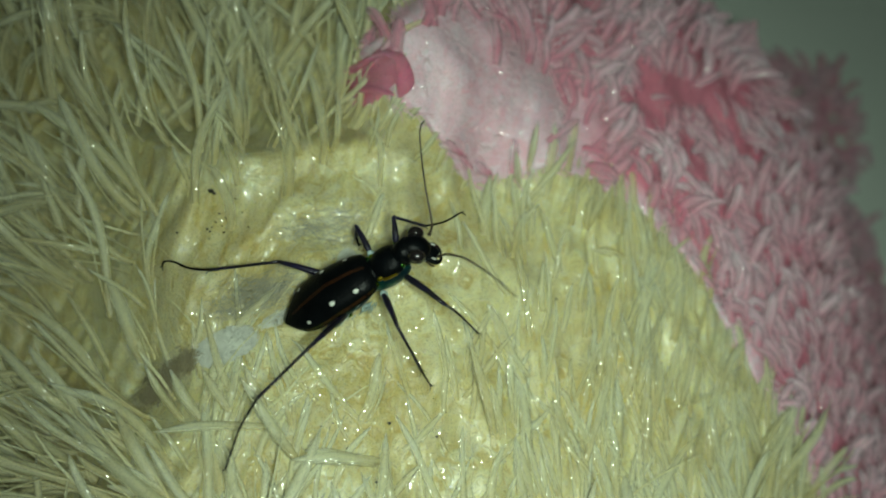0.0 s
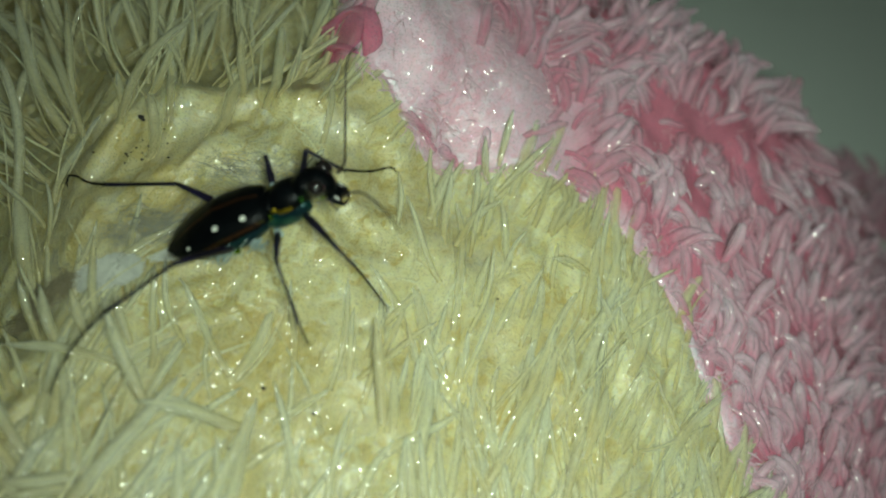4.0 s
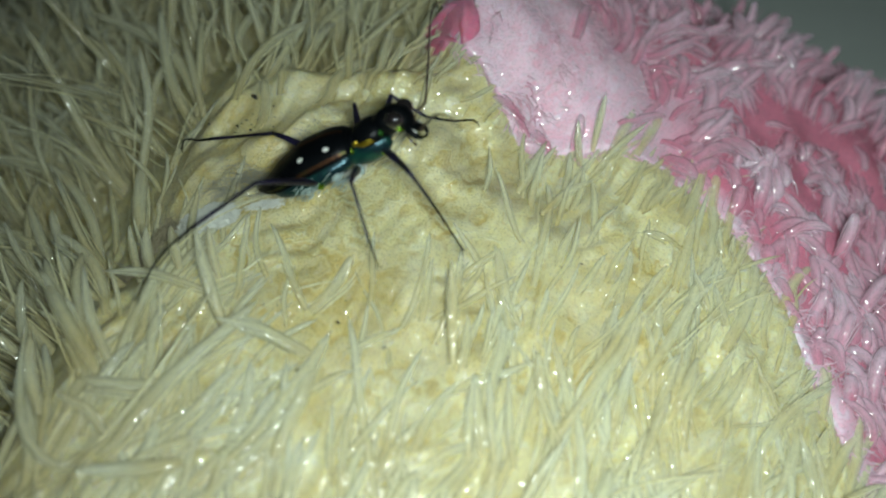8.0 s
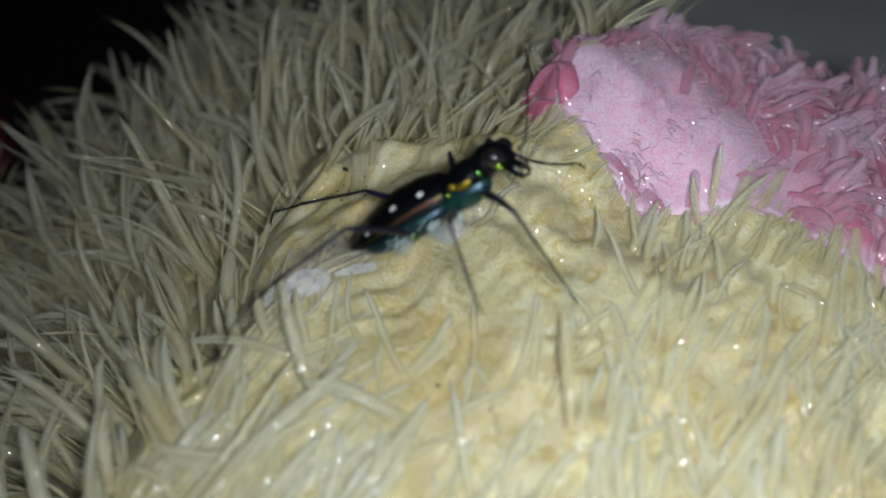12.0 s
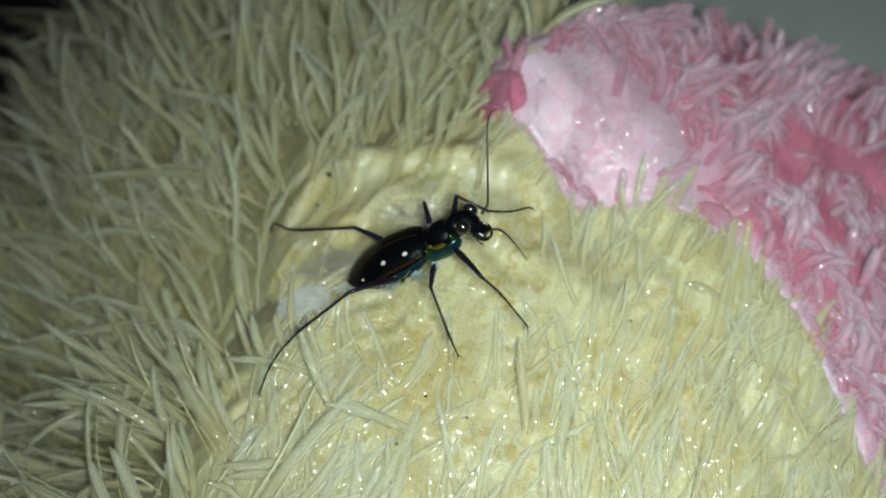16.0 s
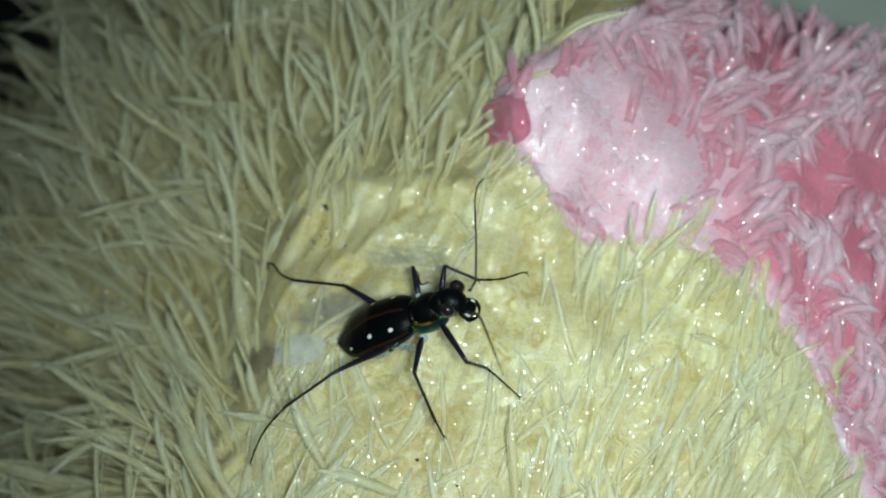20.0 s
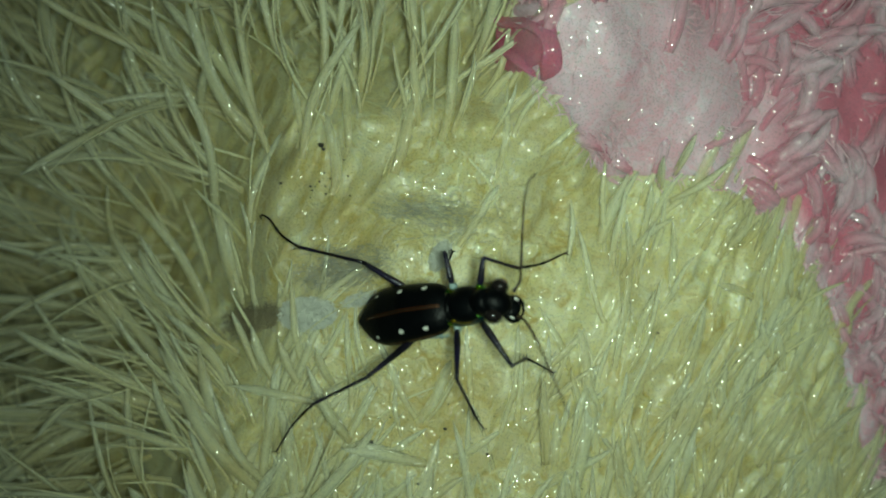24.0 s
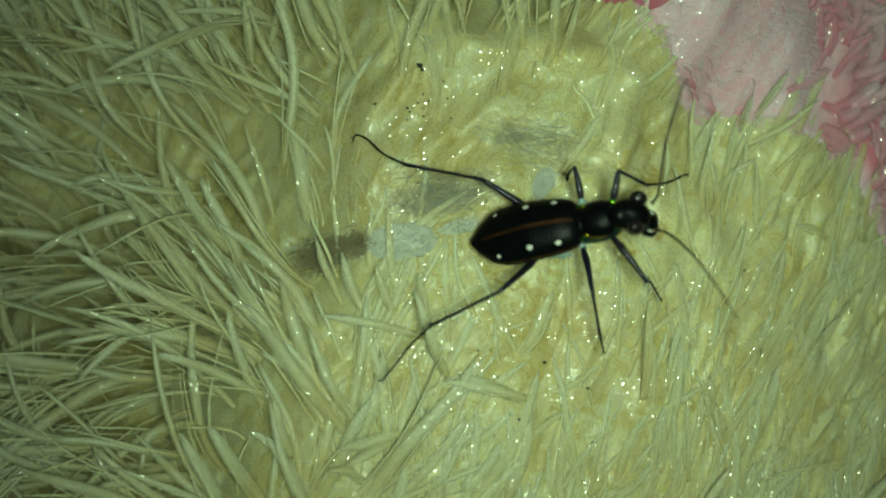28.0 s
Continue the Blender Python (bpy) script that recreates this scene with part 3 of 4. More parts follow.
# single locks that stand out: points of x, y and height over the matted pile, then the half width
RIGHT_TUFTS_1 = [
    ((17.1, -10.4, 0.1), (19.1, -5.4, 0.9), (20.3, -2.1, 1.5), (21.1, 2.9, 2.1), 0.42),
    ((23.1, -9.8, 0.1), (23.7, -5.3, 1.4), (24.4, -1.4, 2.3), 0.4),
    ((24.3, -6.9, 0.1), (25.3, -3.4, 1.4), (25.9, -0.6, 2.3), 0.4),
    ((26.0, -4.7, 0.1), (27.6, -1.6, 1.4), (28.7, 1.4, 2.3), 0.36),
    ((27.5, -5.5, 0.1), (29.0, -2.7, 1.4), (30.1, 0.8, 2.3), 0.36),
    ((20.4, -9.0, 0.1), (20.7, -6.1, 1.4), (20.9, -3.1, 2.3), 0.4),
    ((28.4, -5.4, 0.1), (31.5, -3.9, 1.8), (35.7, -1.0, 3.1), 0.13),
    ((31.8, -12.4, 0.1), (31.1, -9.0, 1.4), (31.2, -5.2, 2.3), 0.36),
]
RIGHT_TUFTS_2 = [
    ((36.8, -10.4, 0.1), (35.3, -6.7, 1.4), (33.9, -3.5, 2.3), 0.4),
    ((37.8, -9.9, 0.1), (36.4, -6.3, 1.4), (35.3, -3.6, 2.3), 0.36),
    ((11.6, -14.3, 0.1), (11.0, -11.8, 1.4), (10.5, -8.8, 2.3), 0.36),
    ((14.6, -14.1, 0.1), (13.6, -11.4, 1.4), (12.8, -7.8, 2.3), 0.3),
    ((13.4, -14.3, 0.1), (12.4, -11.5, 1.4), (11.5, -8.3, 2.3), 0.3),
    ((8.9, -8.3, 0.1), (7.9, -5.0, 1.4), (6.8, -1.2, 2.3), 0.4),
    ((17.1, -8.9, 0.1), (14.9, -6.8, 1.4), (12.9, -5.3, 2.3), 0.2),
    ((11.1, -3.9, 0.1), (10.2, -2.2, 1.4), (9.2, -0.3, 2.3), 0.28),
]
RIGHT_TUFTS_3 = [
    ((12.6, -3.4, 0.1), (11.6, -2.1, 1.4), (10.5, -0.5, 2.3), 0.28),
    ((27.8, 3.0, 0.1), (27.1, 4.7, 1.4), (26.5, 6.2, 2.3), 0.35),
    ((26.3, 4.0, 0.1), (25.4, 5.2, 1.4), (24.7, 6.7, 2.3), 0.35),
    ((32.4, -14.6, 0.1), (29.1, -14.7, 1.4), (26.1, -14.8, 2.3), 0.45),
    ((12.7, -21.5, 0.1), (15.0, -19.9, 1.4), (17.2, -19.0, 2.3), 0.35),
    ((20.2, -16.1, 0.1), (20.5, -14.0, 1.4), (20.9, -11.6, 2.3), 0.6),
    ((39.5, -12.4, 0.1), (39.8, -10.2, 1.4), (40.5, -7.6, 2.3), 0.6),
    ((23.1, -10.1, 0.1), (23.4, -7.9, 1.4), (24.1, -4.7, 2.3), 0.35),
]
LEFT_TUFTS_1 = [
    ((-12.7, -15.5, 0.1), (-15.8, -12.5, 2.4), (-18.5, -8.6, 4.1), 0.36),
    ((-13.5, -16.1, 0.1), (-18.3, -12.3, 2.4), (-25.2, -6.6, 4.1), 0.52),
    ((-12.6, -20.9, 0.1), (-13.5, -22.3, 1.4), (-16.1, -21.0, 2.4), (-18.5, -17.5, 3.3), (-20.1, -14.0, 4.1), 0.33),
    ((-24.4, -12.9, 0.1), (-27.7, -11.8, 2.4), (-32.7, -10.6, 4.1), 0.24),
    ((-9.4, -7.5, 0.1), (-14.0, -7.4, 1.5), (-18.0, -7.7, 2.6), 0.34),
    ((-7.5, -9.7, 0.1), (-8.8, -8.2, 1.8), (-10.4, -6.1, 3.1), 0.42),
    ((-10.2, -16.0, 0.1), (-11.7, -16.9, 1.8), (-13.2, -17.8, 3.1), 0.36),
    ((-23.2, -10.3, 0.1), (-30.0, -5.7, 2.4), (-34.8, -1.8, 4.1), 0.5),
]
LEFT_TUFTS_2 = [
    ((-19.7, -25.9, 0.1), (-21.5, -27.7, 1.8), (-24.4, -26.4, 3.0), (-26.2, -23.6, 4.1), 0.3),
    ((-18.4, -25.6, 0.1), (-24.3, -22.9, 2.4), (-29.6, -20.3, 4.1), 0.36),
    ((-22.1, -18.5, 0.1), (-25.9, -18.9, 1.8), (-28.3, -20.4, 3.0), (-28.1, -23.0, 4.1), 0.36),
    ((-19.5, -21.1, 0.1), (-18.2, -25.0, 1.3), (-19.5, -27.6, 2.3), (-20.8, -29.4, 3.1), 0.18),
    ((-12.2, -22.5, 0.1), (-11.7, -24.9, 1.2), (-9.8, -27.0, 2.1), 0.36),
    ((-14.0, -22.8, 0.1), (-14.5, -24.6, 1.2), (-13.4, -27.2, 2.1), 0.28),
    ((-25.7, -14.9, 0.1), (-31.3, -13.2, 2.4), (-38.1, -10.9, 4.1), 0.36),
    ((-15.2, -27.7, 0.1), (-18.0, -27.9, 1.8), (-21.2, -28.9, 3.0), (-23.7, -30.1, 4.1), 0.4),
]
LEFT_TUFTS_3 = [
    ((-1.1, -10.6, 0.1), (-3.9, -10.0, 1.0), (-6.6, -9.6, 1.6), 0.42),
    ((-11.5, -19.4, 0.1), (-13.1, -18.5, 1.8), (-14.7, -18.6, 3.1), 0.34),
    ((-16.1, -6.5, 0.1), (-18.1, -3.9, 1.8), (-19.3, -2.0, 3.1), 0.3),
    ((-6.0, -19.9, 0.1), (-8.3, -21.6, 1.8), (-10.8, -23.0, 3.1), 0.5),
]
REAR_TUFTS_1 = [
    ((-41.9, 19.9, 0.1), (-51.1, 27.4, 2.4), (-77.6, 45.9, 4.1), 0.55),
    ((-45.1, 19.4, 0.1), (-59.8, 28.1, 2.4), (-82.2, 41.1, 4.1), 0.5),
    ((-48.0, 13.7, 0.1), (-65.2, 17.7, 2.4), (-83.0, 25.4, 4.1), 0.55),
    ((-45.2, 14.4, 0.1), (-53.6, 17.1, 2.4), (-75.3, 28.8, 4.1), 0.45),
    ((-51.7, 9.5, 0.1), (-74.8, 17.5, 2.4), (-80.7, 20.7, 4.1), 0.55),
    ((-19.3, 11.8, 0.1), (-23.2, 17.6, 2.4), (-26.8, 22.9, 4.1), 0.36),
    ((-20.6, 12.7, 0.1), (-22.8, 19.1, 2.4), (-25.3, 25.1, 4.1), 0.32),
    ((-27.8, 11.0, 0.1), (-28.6, 13.5, 1.8), (-29.5, 15.7, 3.1), 0.36),
]
REAR_TUFTS_2 = [
    ((-26.9, 13.3, 0.1), (-26.5, 16.2, 1.8), (-25.7, 19.2, 3.1), 0.36),
    ((-40.2, 28.6, 0.1), (-40.5, 31.7, 2.4), (-41.6, 34.2, 4.1), 0.5),
    ((-35.0, 26.4, 0.1), (-33.1, 29.1, 1.8), (-30.1, 30.5, 3.1), 0.4),
    ((-33.0, 34.0, 0.1), (-30.8, 35.0, 1.8), (-29.4, 37.1, 3.1), 0.42),
    ((-22.1, 22.2, 0.1), (-21.4, 25.5, 1.8), (-19.7, 28.1, 3.1), 0.4),
    ((-18.7, 26.6, 0.1), (-17.6, 30.1, 1.8), (-15.0, 32.7, 3.1), 0.42),
    ((-19.6, 22.5, 0.1), (-16.8, 24.6, 1.2), (-14.1, 26.3, 2.1), 0.4),
    ((-16.2, 31.2, 0.1), (-14.2, 34.4, 1.8), (-11.8, 37.2, 3.1), 0.42),
]
REAR_TUFTS_3 = [
    ((-8.1, 30.6, 0.1), (-7.6, 33.0, 1.8), (-6.7, 36.2, 3.1), 0.4),
    ((-36.8, 8.5, 0.1), (-35.6, 11.0, 1.8), (-33.2, 13.0, 3.1), 0.7),
    ((-49.3, 7.3, 0.1), (-55.6, 7.9, 1.8), (-77.0, 11.6, 3.1), 0.5),
    ((-35.0, 19.8, 0.1), (-36.3, 21.8, 1.8), (-38.2, 23.5, 3.1), 0.4),
]
EDGE_TUFTS_1 = [
    ((15.2, 15.2, 0.1), (16.8, 16.8, 2.4), (18.8, 19.5, 4.1), 0.3),
    ((14.1, 16.1, 0.1), (13.5, 17.1, 2.4), (13.0, 18.4, 4.1), 0.3),
    ((14.8, 17.4, 0.1), (14.8, 19.0, 2.7), (14.8, 20.5, 4.6), 0.3),
    ((9.7, 10.3, 0.1), (10.1, 12.9, 1.8), (10.8, 16.5, 3.1), 0.5),
    ((12.1, 7.9, 0.1), (13.4, 11.5, 1.2), (15.5, 13.8, 2.1), 0.36),
    ((13.3, 11.0, 0.1), (13.3, 14.3, 1.2), (13.0, 16.2, 2.1), 0.3),
    ((23.7, 8.6, 0.1), (21.8, 9.0, 1.0), (20.2, 9.0, 1.6), 0.34),
    ((27.0, 9.5, 0.1), (26.4, 10.2, 1.2), (26.2, 11.5, 2.1), 0.3),
]
FRONT_TUFTS = [
    ((-7.2, -10.0, 0.1), (-9.4, -7.4, 2.2), (-11.6, -4.2, 3.4), 0.42),
    ((-17.0, -12.3, 0.1), (-19.2, -9.2, 2.2), (-21.3, -5.6, 3.4), 0.5),
    ((-18.6, -11.8, 0.1), (-22.2, -8.6, 2.4), (-26.0, -5.0, 3.8), 0.5),
    ((-0.7, -10.4, 0.1), (-4.2, -10.2, 1.2), (-7.6, -10.3, 2.0), 0.45),
    ((-17.2, -18.7, 0.1), (-18.6, -16.6, 2.2), (-19.7, -14.2, 3.4), 0.45),
    ((-9.6, -15.0, 0.1), (-12.0, -16.2, 1.6), (-14.2, -17.0, 2.6), 0.45),
    ((-9.6, -5.8, 0.1), (-10.6, -4.4, 1.2), (-11.4, -2.9, 2.2), 0.32),
    ((-12.4, -6.2, 0.1), (-13.6, -4.6, 1.4), (-14.6, -3.0, 2.6), 0.36),
    ((-14.6, -6.6, 0.1), (-16.0, -4.8, 1.6), (-17.2, -2.6, 2.8), 0.4),
    ((15.6, -8.5, 0.1), (15.0, -7.2, 1.2), (14.3, -5.4, 2.2), 0.42),
    ((20.6, -3.9, 0.1), (20.8, -1.4, 1.2), (21.0, 0.9, 2.0), 0.42),
    ((12.3, -13.8, 0.1), (11.4, -11.2, 1.2), (10.6, -8.6, 2.0), 0.42),
]
EDGE_TUFTS_2 = [
    ((28.1, 9.4, 0.1), (27.5, 9.9, 1.2), (27.5, 11.3, 2.1), 0.26),
]


def tuft(points, wide, material=CREAM_LOCK, name="tuft", label=""):
    """A lock of fibres: a few tapering bundles side by side and loose hairs round them."""
    rng = np.random.RandomState(int(abs(points[0][0] * 77 + points[0][1] * 13)) % 9999)
    p = np.array([(x, y, skin(x, y) + 0.6 * float(depth(x, y)) * (0.4 + 0.6 * min(1.0, h / 2)) + h) for x, y, h in points])
    verts, faces, uvs, base = [], [], [], 0
    for k in range(3):
        thick = wide * (1.0 if k == 0 else 0.08)
        off = rng.normal(0, 0.45 * wide, 3) * (k > 0) * np.array([1, 1, 0.6])
        fray = rng.normal(0, 0.9 * wide, 3) * (k > 0)
        line = smooth_line(p, 12)
        u = np.linspace(0, 1, 12)
        line = line + off + u[:, None] ** 2 * fray
        line = line[: 12 - (rng.randint(0, 3) if k else 0)]
        u = np.linspace(0, 1, len(line))
        r = thick * (0.8 + 0.35 * np.sin(np.pi * u)) * np.clip((1.02 - u) / 0.35, 0, 1) ** 0.6
        sides = 8 if k < 1 else 3
        v, f = tube(line, r + 0.004, sides, 0.7)
        verts.append(v), uvs.append(np.stack([np.tile(0.02 + 0.96 * np.abs(1 - 2 * np.arange(sides) / sides), len(line)) + rng.randint(0, 40), np.repeat(u, sides)], 1))
        faces += [[base + i for i in face] for face in f]
        base += len(v)
    return part(name, mesh_of(name, np.vstack(verts), faces, material, np.vstack(uvs)), plush, label)


LOW = 0.28
for rows in (RIGHT_TUFTS_1, RIGHT_TUFTS_2, RIGHT_TUFTS_3, LEFT_TUFTS_1, LEFT_TUFTS_2, LEFT_TUFTS_3, REAR_TUFTS_1, REAR_TUFTS_2, REAR_TUFTS_3, EDGE_TUFTS_1, EDGE_TUFTS_2, FRONT_TUFTS):
    for *points, wide in rows:
        tuft([(x, y, h * (LOW if y < 8 else 0.55) if x > 8 else h) for x, y, h in points], wide * 1.15)


# ---- lint, a rose seam and specks of dirt caught in the pile ----
def lint(name, centre, size, count, thick, material, label, curl=1.0, seed=1, core=False):
    """A wad of fine curled fibres that lies in the pile."""
    rng = np.random.RandomState(seed)
    batches, n, steps, sides = [], count, 12, 3
    a = unit_rows(rng.normal(0, 1, (n, 3)))
    start = a * rng.uniform(0.1, 1, (n, 1)) ** 0.5 if core else rng.normal(0, 0.48, (n, 3))
    spin = unit_rows(np.cross(a, rng.normal(0, 1, (n, 3))))
    u = np.linspace(0, 1, steps)[None, :, None]
    p = start[:, None] + spin[:, None] * (u - 0.5) * 0.9 + curl * 0.10 * np.stack([np.sin(u[..., 0] * rng.uniform(5, 14, (n, 1)) + rng.uniform(0, 6, (n, 1))) for _ in range(3)], -1)
    p = p / np.maximum(1, np.linalg.norm(p, axis=2, keepdims=True) / (1.12 if core else 1.7))
    turn, long = centre[3] if len(centre) > 3 else 0.0, np.array(size)
    q = p * long
    x = centre[0] + q[..., 0] * np.cos(turn) - q[..., 1] * np.sin(turn)
    y = centre[1] + q[..., 0] * np.sin(turn) + q[..., 1] * np.cos(turn)
    z = skin(x, y) + centre[2] + q[..., 2]
    c = np.stack([x, y, z], -1)
    ring = np.array([(0, 1, 0.2), (0.87, -0.5, 0), (-0.87, -0.5, 0.3)]) * thick
    v = (c[:, :, None] + ring).reshape(-1, 3)
    k, j = np.meshgrid(np.arange(steps - 1), np.arange(sides), indexing="ij")
    one = np.stack([k * sides + j, k * sides + (j + 1) % sides, (k + 1) * sides + (j + 1) % sides, (k + 1) * sides + j], -1).reshape(-1, 4)
    f = (np.arange(n)[:, None, None] * steps * sides + one[None]).reshape(-1, 4)
    uv = np.stack([np.tile(np.arange(sides) / sides, n * steps), np.tile(np.repeat(np.linspace(0, 1, steps), sides), n)], 1)
    ob = tagged(new(name, mesh_of(name, v, f, material, uv)), label, "lint")
    if core:
        w = np.array(size) * (0.42, 0.36, 0.30)
        cv, cf = ball((0, 0, 0), w, np.eye(3), 10, 18, lambda q: 1 + 0.12 * np.sin(5 * q[0] + 4 * q[1]) + 0.07 * np.sin(13 * q[1] + 3 * q[0]))
        cx = centre[0] + cv[:, 0] * np.cos(turn) - cv[:, 1] * np.sin(turn)
        cy = centre[1] + cv[:, 0] * np.sin(turn) + cv[:, 1] * np.cos(turn)
        part("core", mesh_of("core", np.stack([cx, cy, skin(cx, cy) + centre[2] - 0.32 * size[2] + cv[:, 2]], 1), cf, material), ob)
    return ob


def unit_rows(v):
    return v / np.linalg.norm(v, axis=1, keepdims=True)


lint("white_lint", (-12.9, -0.7, 0.12, 0.32), (2.5, 1.35, 0.8), 1900, 0.04, WOOL, "oval wad of white lint matted into the cream pile", 0.6, 1, True)
lint("white_lint", (-8.8, 1.5, 0.0, 0.5), (1.7, 0.6, 0.4), 220, 0.025, WOOL, "flat wisp of white lint under the beetle", 1.0, 2, True)
lint("white_lint", (-3.2, 6.4, 0.4, 1.3), (1.3, 0.8, 0.6), 320, 0.03, WOOL, "small white lint pellet beside the beetle", 0.6, 3, True)
lint("grey_lint", (-10.6, 3.7, -0.12, 0.4), (3.6, 1.7, 0.5), 420, 0.016, GREY_LINT, "thin grey curled lint spread on the pile", 1.8, 4)
lint("grey_lint", (-4.6, 9.4, -0.1, 0.1), (5.0, 1.7, 0.4), 240, 0.016, GREY_LINT, "thin grey lint caught in the pile", 1.6, 5)
lint("grey_lint", (-18.4, -3.0, 0.3, 0.6), (2.3, 1.2, 0.6), 420, 0.02, BROWN_LINT, "dull grey-brown lint in a hollow of the pile", 1.4, 6)
lint("grey_lint", (-16.0, -1.6, 0.3, 0.9), (1.0, 0.9, 0.5), 200, 0.018, BROWN_LINT, "dull grey-brown lint in a hollow of the pile", 1.4, 7)


def rose_seam():
    """The glossy rolled edge of the pink patch at the snout."""
    line = np.array([(x, y, skin(x, y) + h) for x, y, h in ((-2.9, 27.2, 0.1), (-1.9, 26.3, 0.6), (-0.3, 25.7, 0.8), (1.2, 24.6, 0.8), (1.9, 23.0, 0.6), (1.7, 21.7, 0.1))])
    p, u = smooth_line(line, 26), np.linspace(0, 1, 26)
    part("rose_seam", mesh_of("rose_seam", *tube(p, 0.95 * (0.85 + 0.15 * np.sin(u * 9)) * np.clip(np.sin(np.pi * (0.04 + 0.92 * u)) * 1.8, 0, 1), 14, 0.42), ROSE), plush, "glossy rose-pink rolled edge")
    line = np.array([(x, y, skin(x, y) + h) for x, y, h in ((-2.4, 26.2, 0.0), (-1.5, 24.6, 0.3), (-0.2, 23.2, 0.4), (1.2, 22.0, 0.1))])
    part("rose_seam", mesh_of("rose_seam", *tube(smooth_line(line, 18), 1.0 * np.sin(np.linspace(0.3, 2.9, 18)), 14, 0.35), ROSE), plush, "glossy rose-pink rolled edge")
    v, f = ball((-0.4, 24.4, 0.0), (2.3, 2.1, 0.8), np.eye(3), 10, 18, lambda q: 1 + 0.06 * np.sin(6 * q[0] + 5 * q[1]))
    v[:, 2] += skin(v[:, 0], v[:, 1]) + 0.25
    part("rose_patch", mesh_of("rose_patch", v, f, ROSE), plush, "rose-pink matted pile")


rose_seam()


def specks(seed=9):
    rng = np.random.RandomState(seed)
    spots = [(-14.8, 13.2, 0.20), (-14.5, 12.9, 0.13), (-21.1, 3.3, 0.13), (-5.6, -9.6, 0.22), (0.2, -7.3, 0.12), (4.0, -8.5, 0.10), (16.0, 4.0, 0.08), (-1.0, -12.0, 0.1)]
    spots += [(-14.2 + rng.normal(0, 1.2), 10.6 + rng.normal(0, 1.3), rng.uniform(0.05, 0.10)) for _ in range(16)]
    spots += [(rng.uniform(-6, 14), rng.uniform(-16, -5), rng.uniform(0.03, 0.07)) for _ in range(22)]
    for x, y, r in spots:
        v, f = ball((x, y, skin(x, y) + 0.12 + r * 0.4), (r * 1.4, r, r * 0.6), np.eye(3), 4, 6, lambda p: 1 + 0.3 * np.sin(7 * p[0] + 5 * p[1]))
        tagged(new("dirt_speck", mesh_of("dirt_speck", v, f, DIRT)), "tiny dark speck of dirt on the cream pile", "speck", "specks of dirt")


specks()


# ---- the beetle, in millimetres ----
beetle = tagged(new("tiger_beetle"), "black tiger beetle with ivory spots standing on matted pile", "beetle")


def unit(v):
    return np.asarray(v, float) / np.linalg.norm(v)


TAIL, SHOULDER = np.array([-8.35, 0.1, 3.4]), np.array([-1.85, 3.0, 7.55])
FWD = unit(SHOULDER - TAIL)
LEFT = np.array([-0.22, 0.92, -0.24])
LEFT = unit(LEFT - FWD * (LEFT @ FWD))
UP = np.cross(FWD, LEFT)
FRAME = np.array([FWD, LEFT, UP])
LONG = np.linalg.norm(SHOULDER - TAIL)


def back_at(s, v, lift=0.0):
    """A point of the wing cases: s from tail to shoulder, v from suture (0) to the right (-1) or left (1) margin."""
    wide = 2.24 * np.interp(s, [0, 0.03, 0.10, 0.20, 0.32, 0.45, 0.7, 0.88, 0.97, 1.0], [0.04, 0.20, 0.50, 0.82, 0.97, 1.0, 0.96, 0.88, 0.76, 0.60])
    crest = np.interp(s, [0, 0.12, 0.27, 0.57, 0.83, 0.95, 1.0], [0.06, 0.5, 1.0, 1.72, 1.62, 1.35, 1.05])
    angle = v * 1.45
    return TAIL + FWD * (s * LONG) + LEFT * (wide * np.sin(angle) / np.sin(1.45)) + UP * ((crest + lift) * np.cos(angle) ** 0.7 - 0.1)


def elytron(side):
    s, v = np.linspace(0, 1, 28), np.linspace(0.012, 1, 14) * side
    grid = np.array([[back_at(a, b) for b in v] for a in s])
    verts, faces = sheet(grid)
    under = np.array([[back_at(a, b) - UP * 0.14 for b in v] for a in s])
    ob = part("elytron", mesh_of("elytron", *joined((verts, faces), sheet(under)), BLACK), beetle, "black wing case")

    def disc(s0, v0, rs, rv, name, material, label):
        ring = [[back_at(s0 + k * rs * np.cos(a), side * (v0 + k * rv * np.sin(a)), 0.02 + 0.03 * (1 - k)) for a in np.linspace(0, 2 * np.pi, 15)[:-1]] for k in (0.05, 0.6, 1.0)]
        pts = np.array(ring).reshape(-1, 3)
        f = [list(range(14))] + [[k * 14 + j, k * 14 + (j + 1) % 14, (k + 1) * 14 + (j + 1) % 14, (k + 1) * 14 + j] for k in range(2) for j in range(14)]
        part(name, mesh_of(name, pts, f, material), ob, label)

    for s0, v0, rs, rv in ((0.27, 0.60, 0.020, 0.064), (0.575, 0.52, 0.028, 0.070), (0.825, 0.57, 0.028, 0.070)):
        disc(s0, v0, rs, rv, "spot", SPOT, "ivory spot")
    for name, v0, v1, label in (("suture_band", 0.012, 0.04, "thin copper line along the seam"), ("margin_band", 0.86, 0.96, "copper rim")):
        band = np.array([[back_at(a, side * b, 0.015) for b in np.linspace(v0, v1, 3)] for a in np.linspace(0.12, 0.97, 24)])
        part(name, mesh_of(name, *sheet(band), SUTURE if "suture" in name else COPPER), ob, label)


for side in (-1, 1):
    elytron(side)

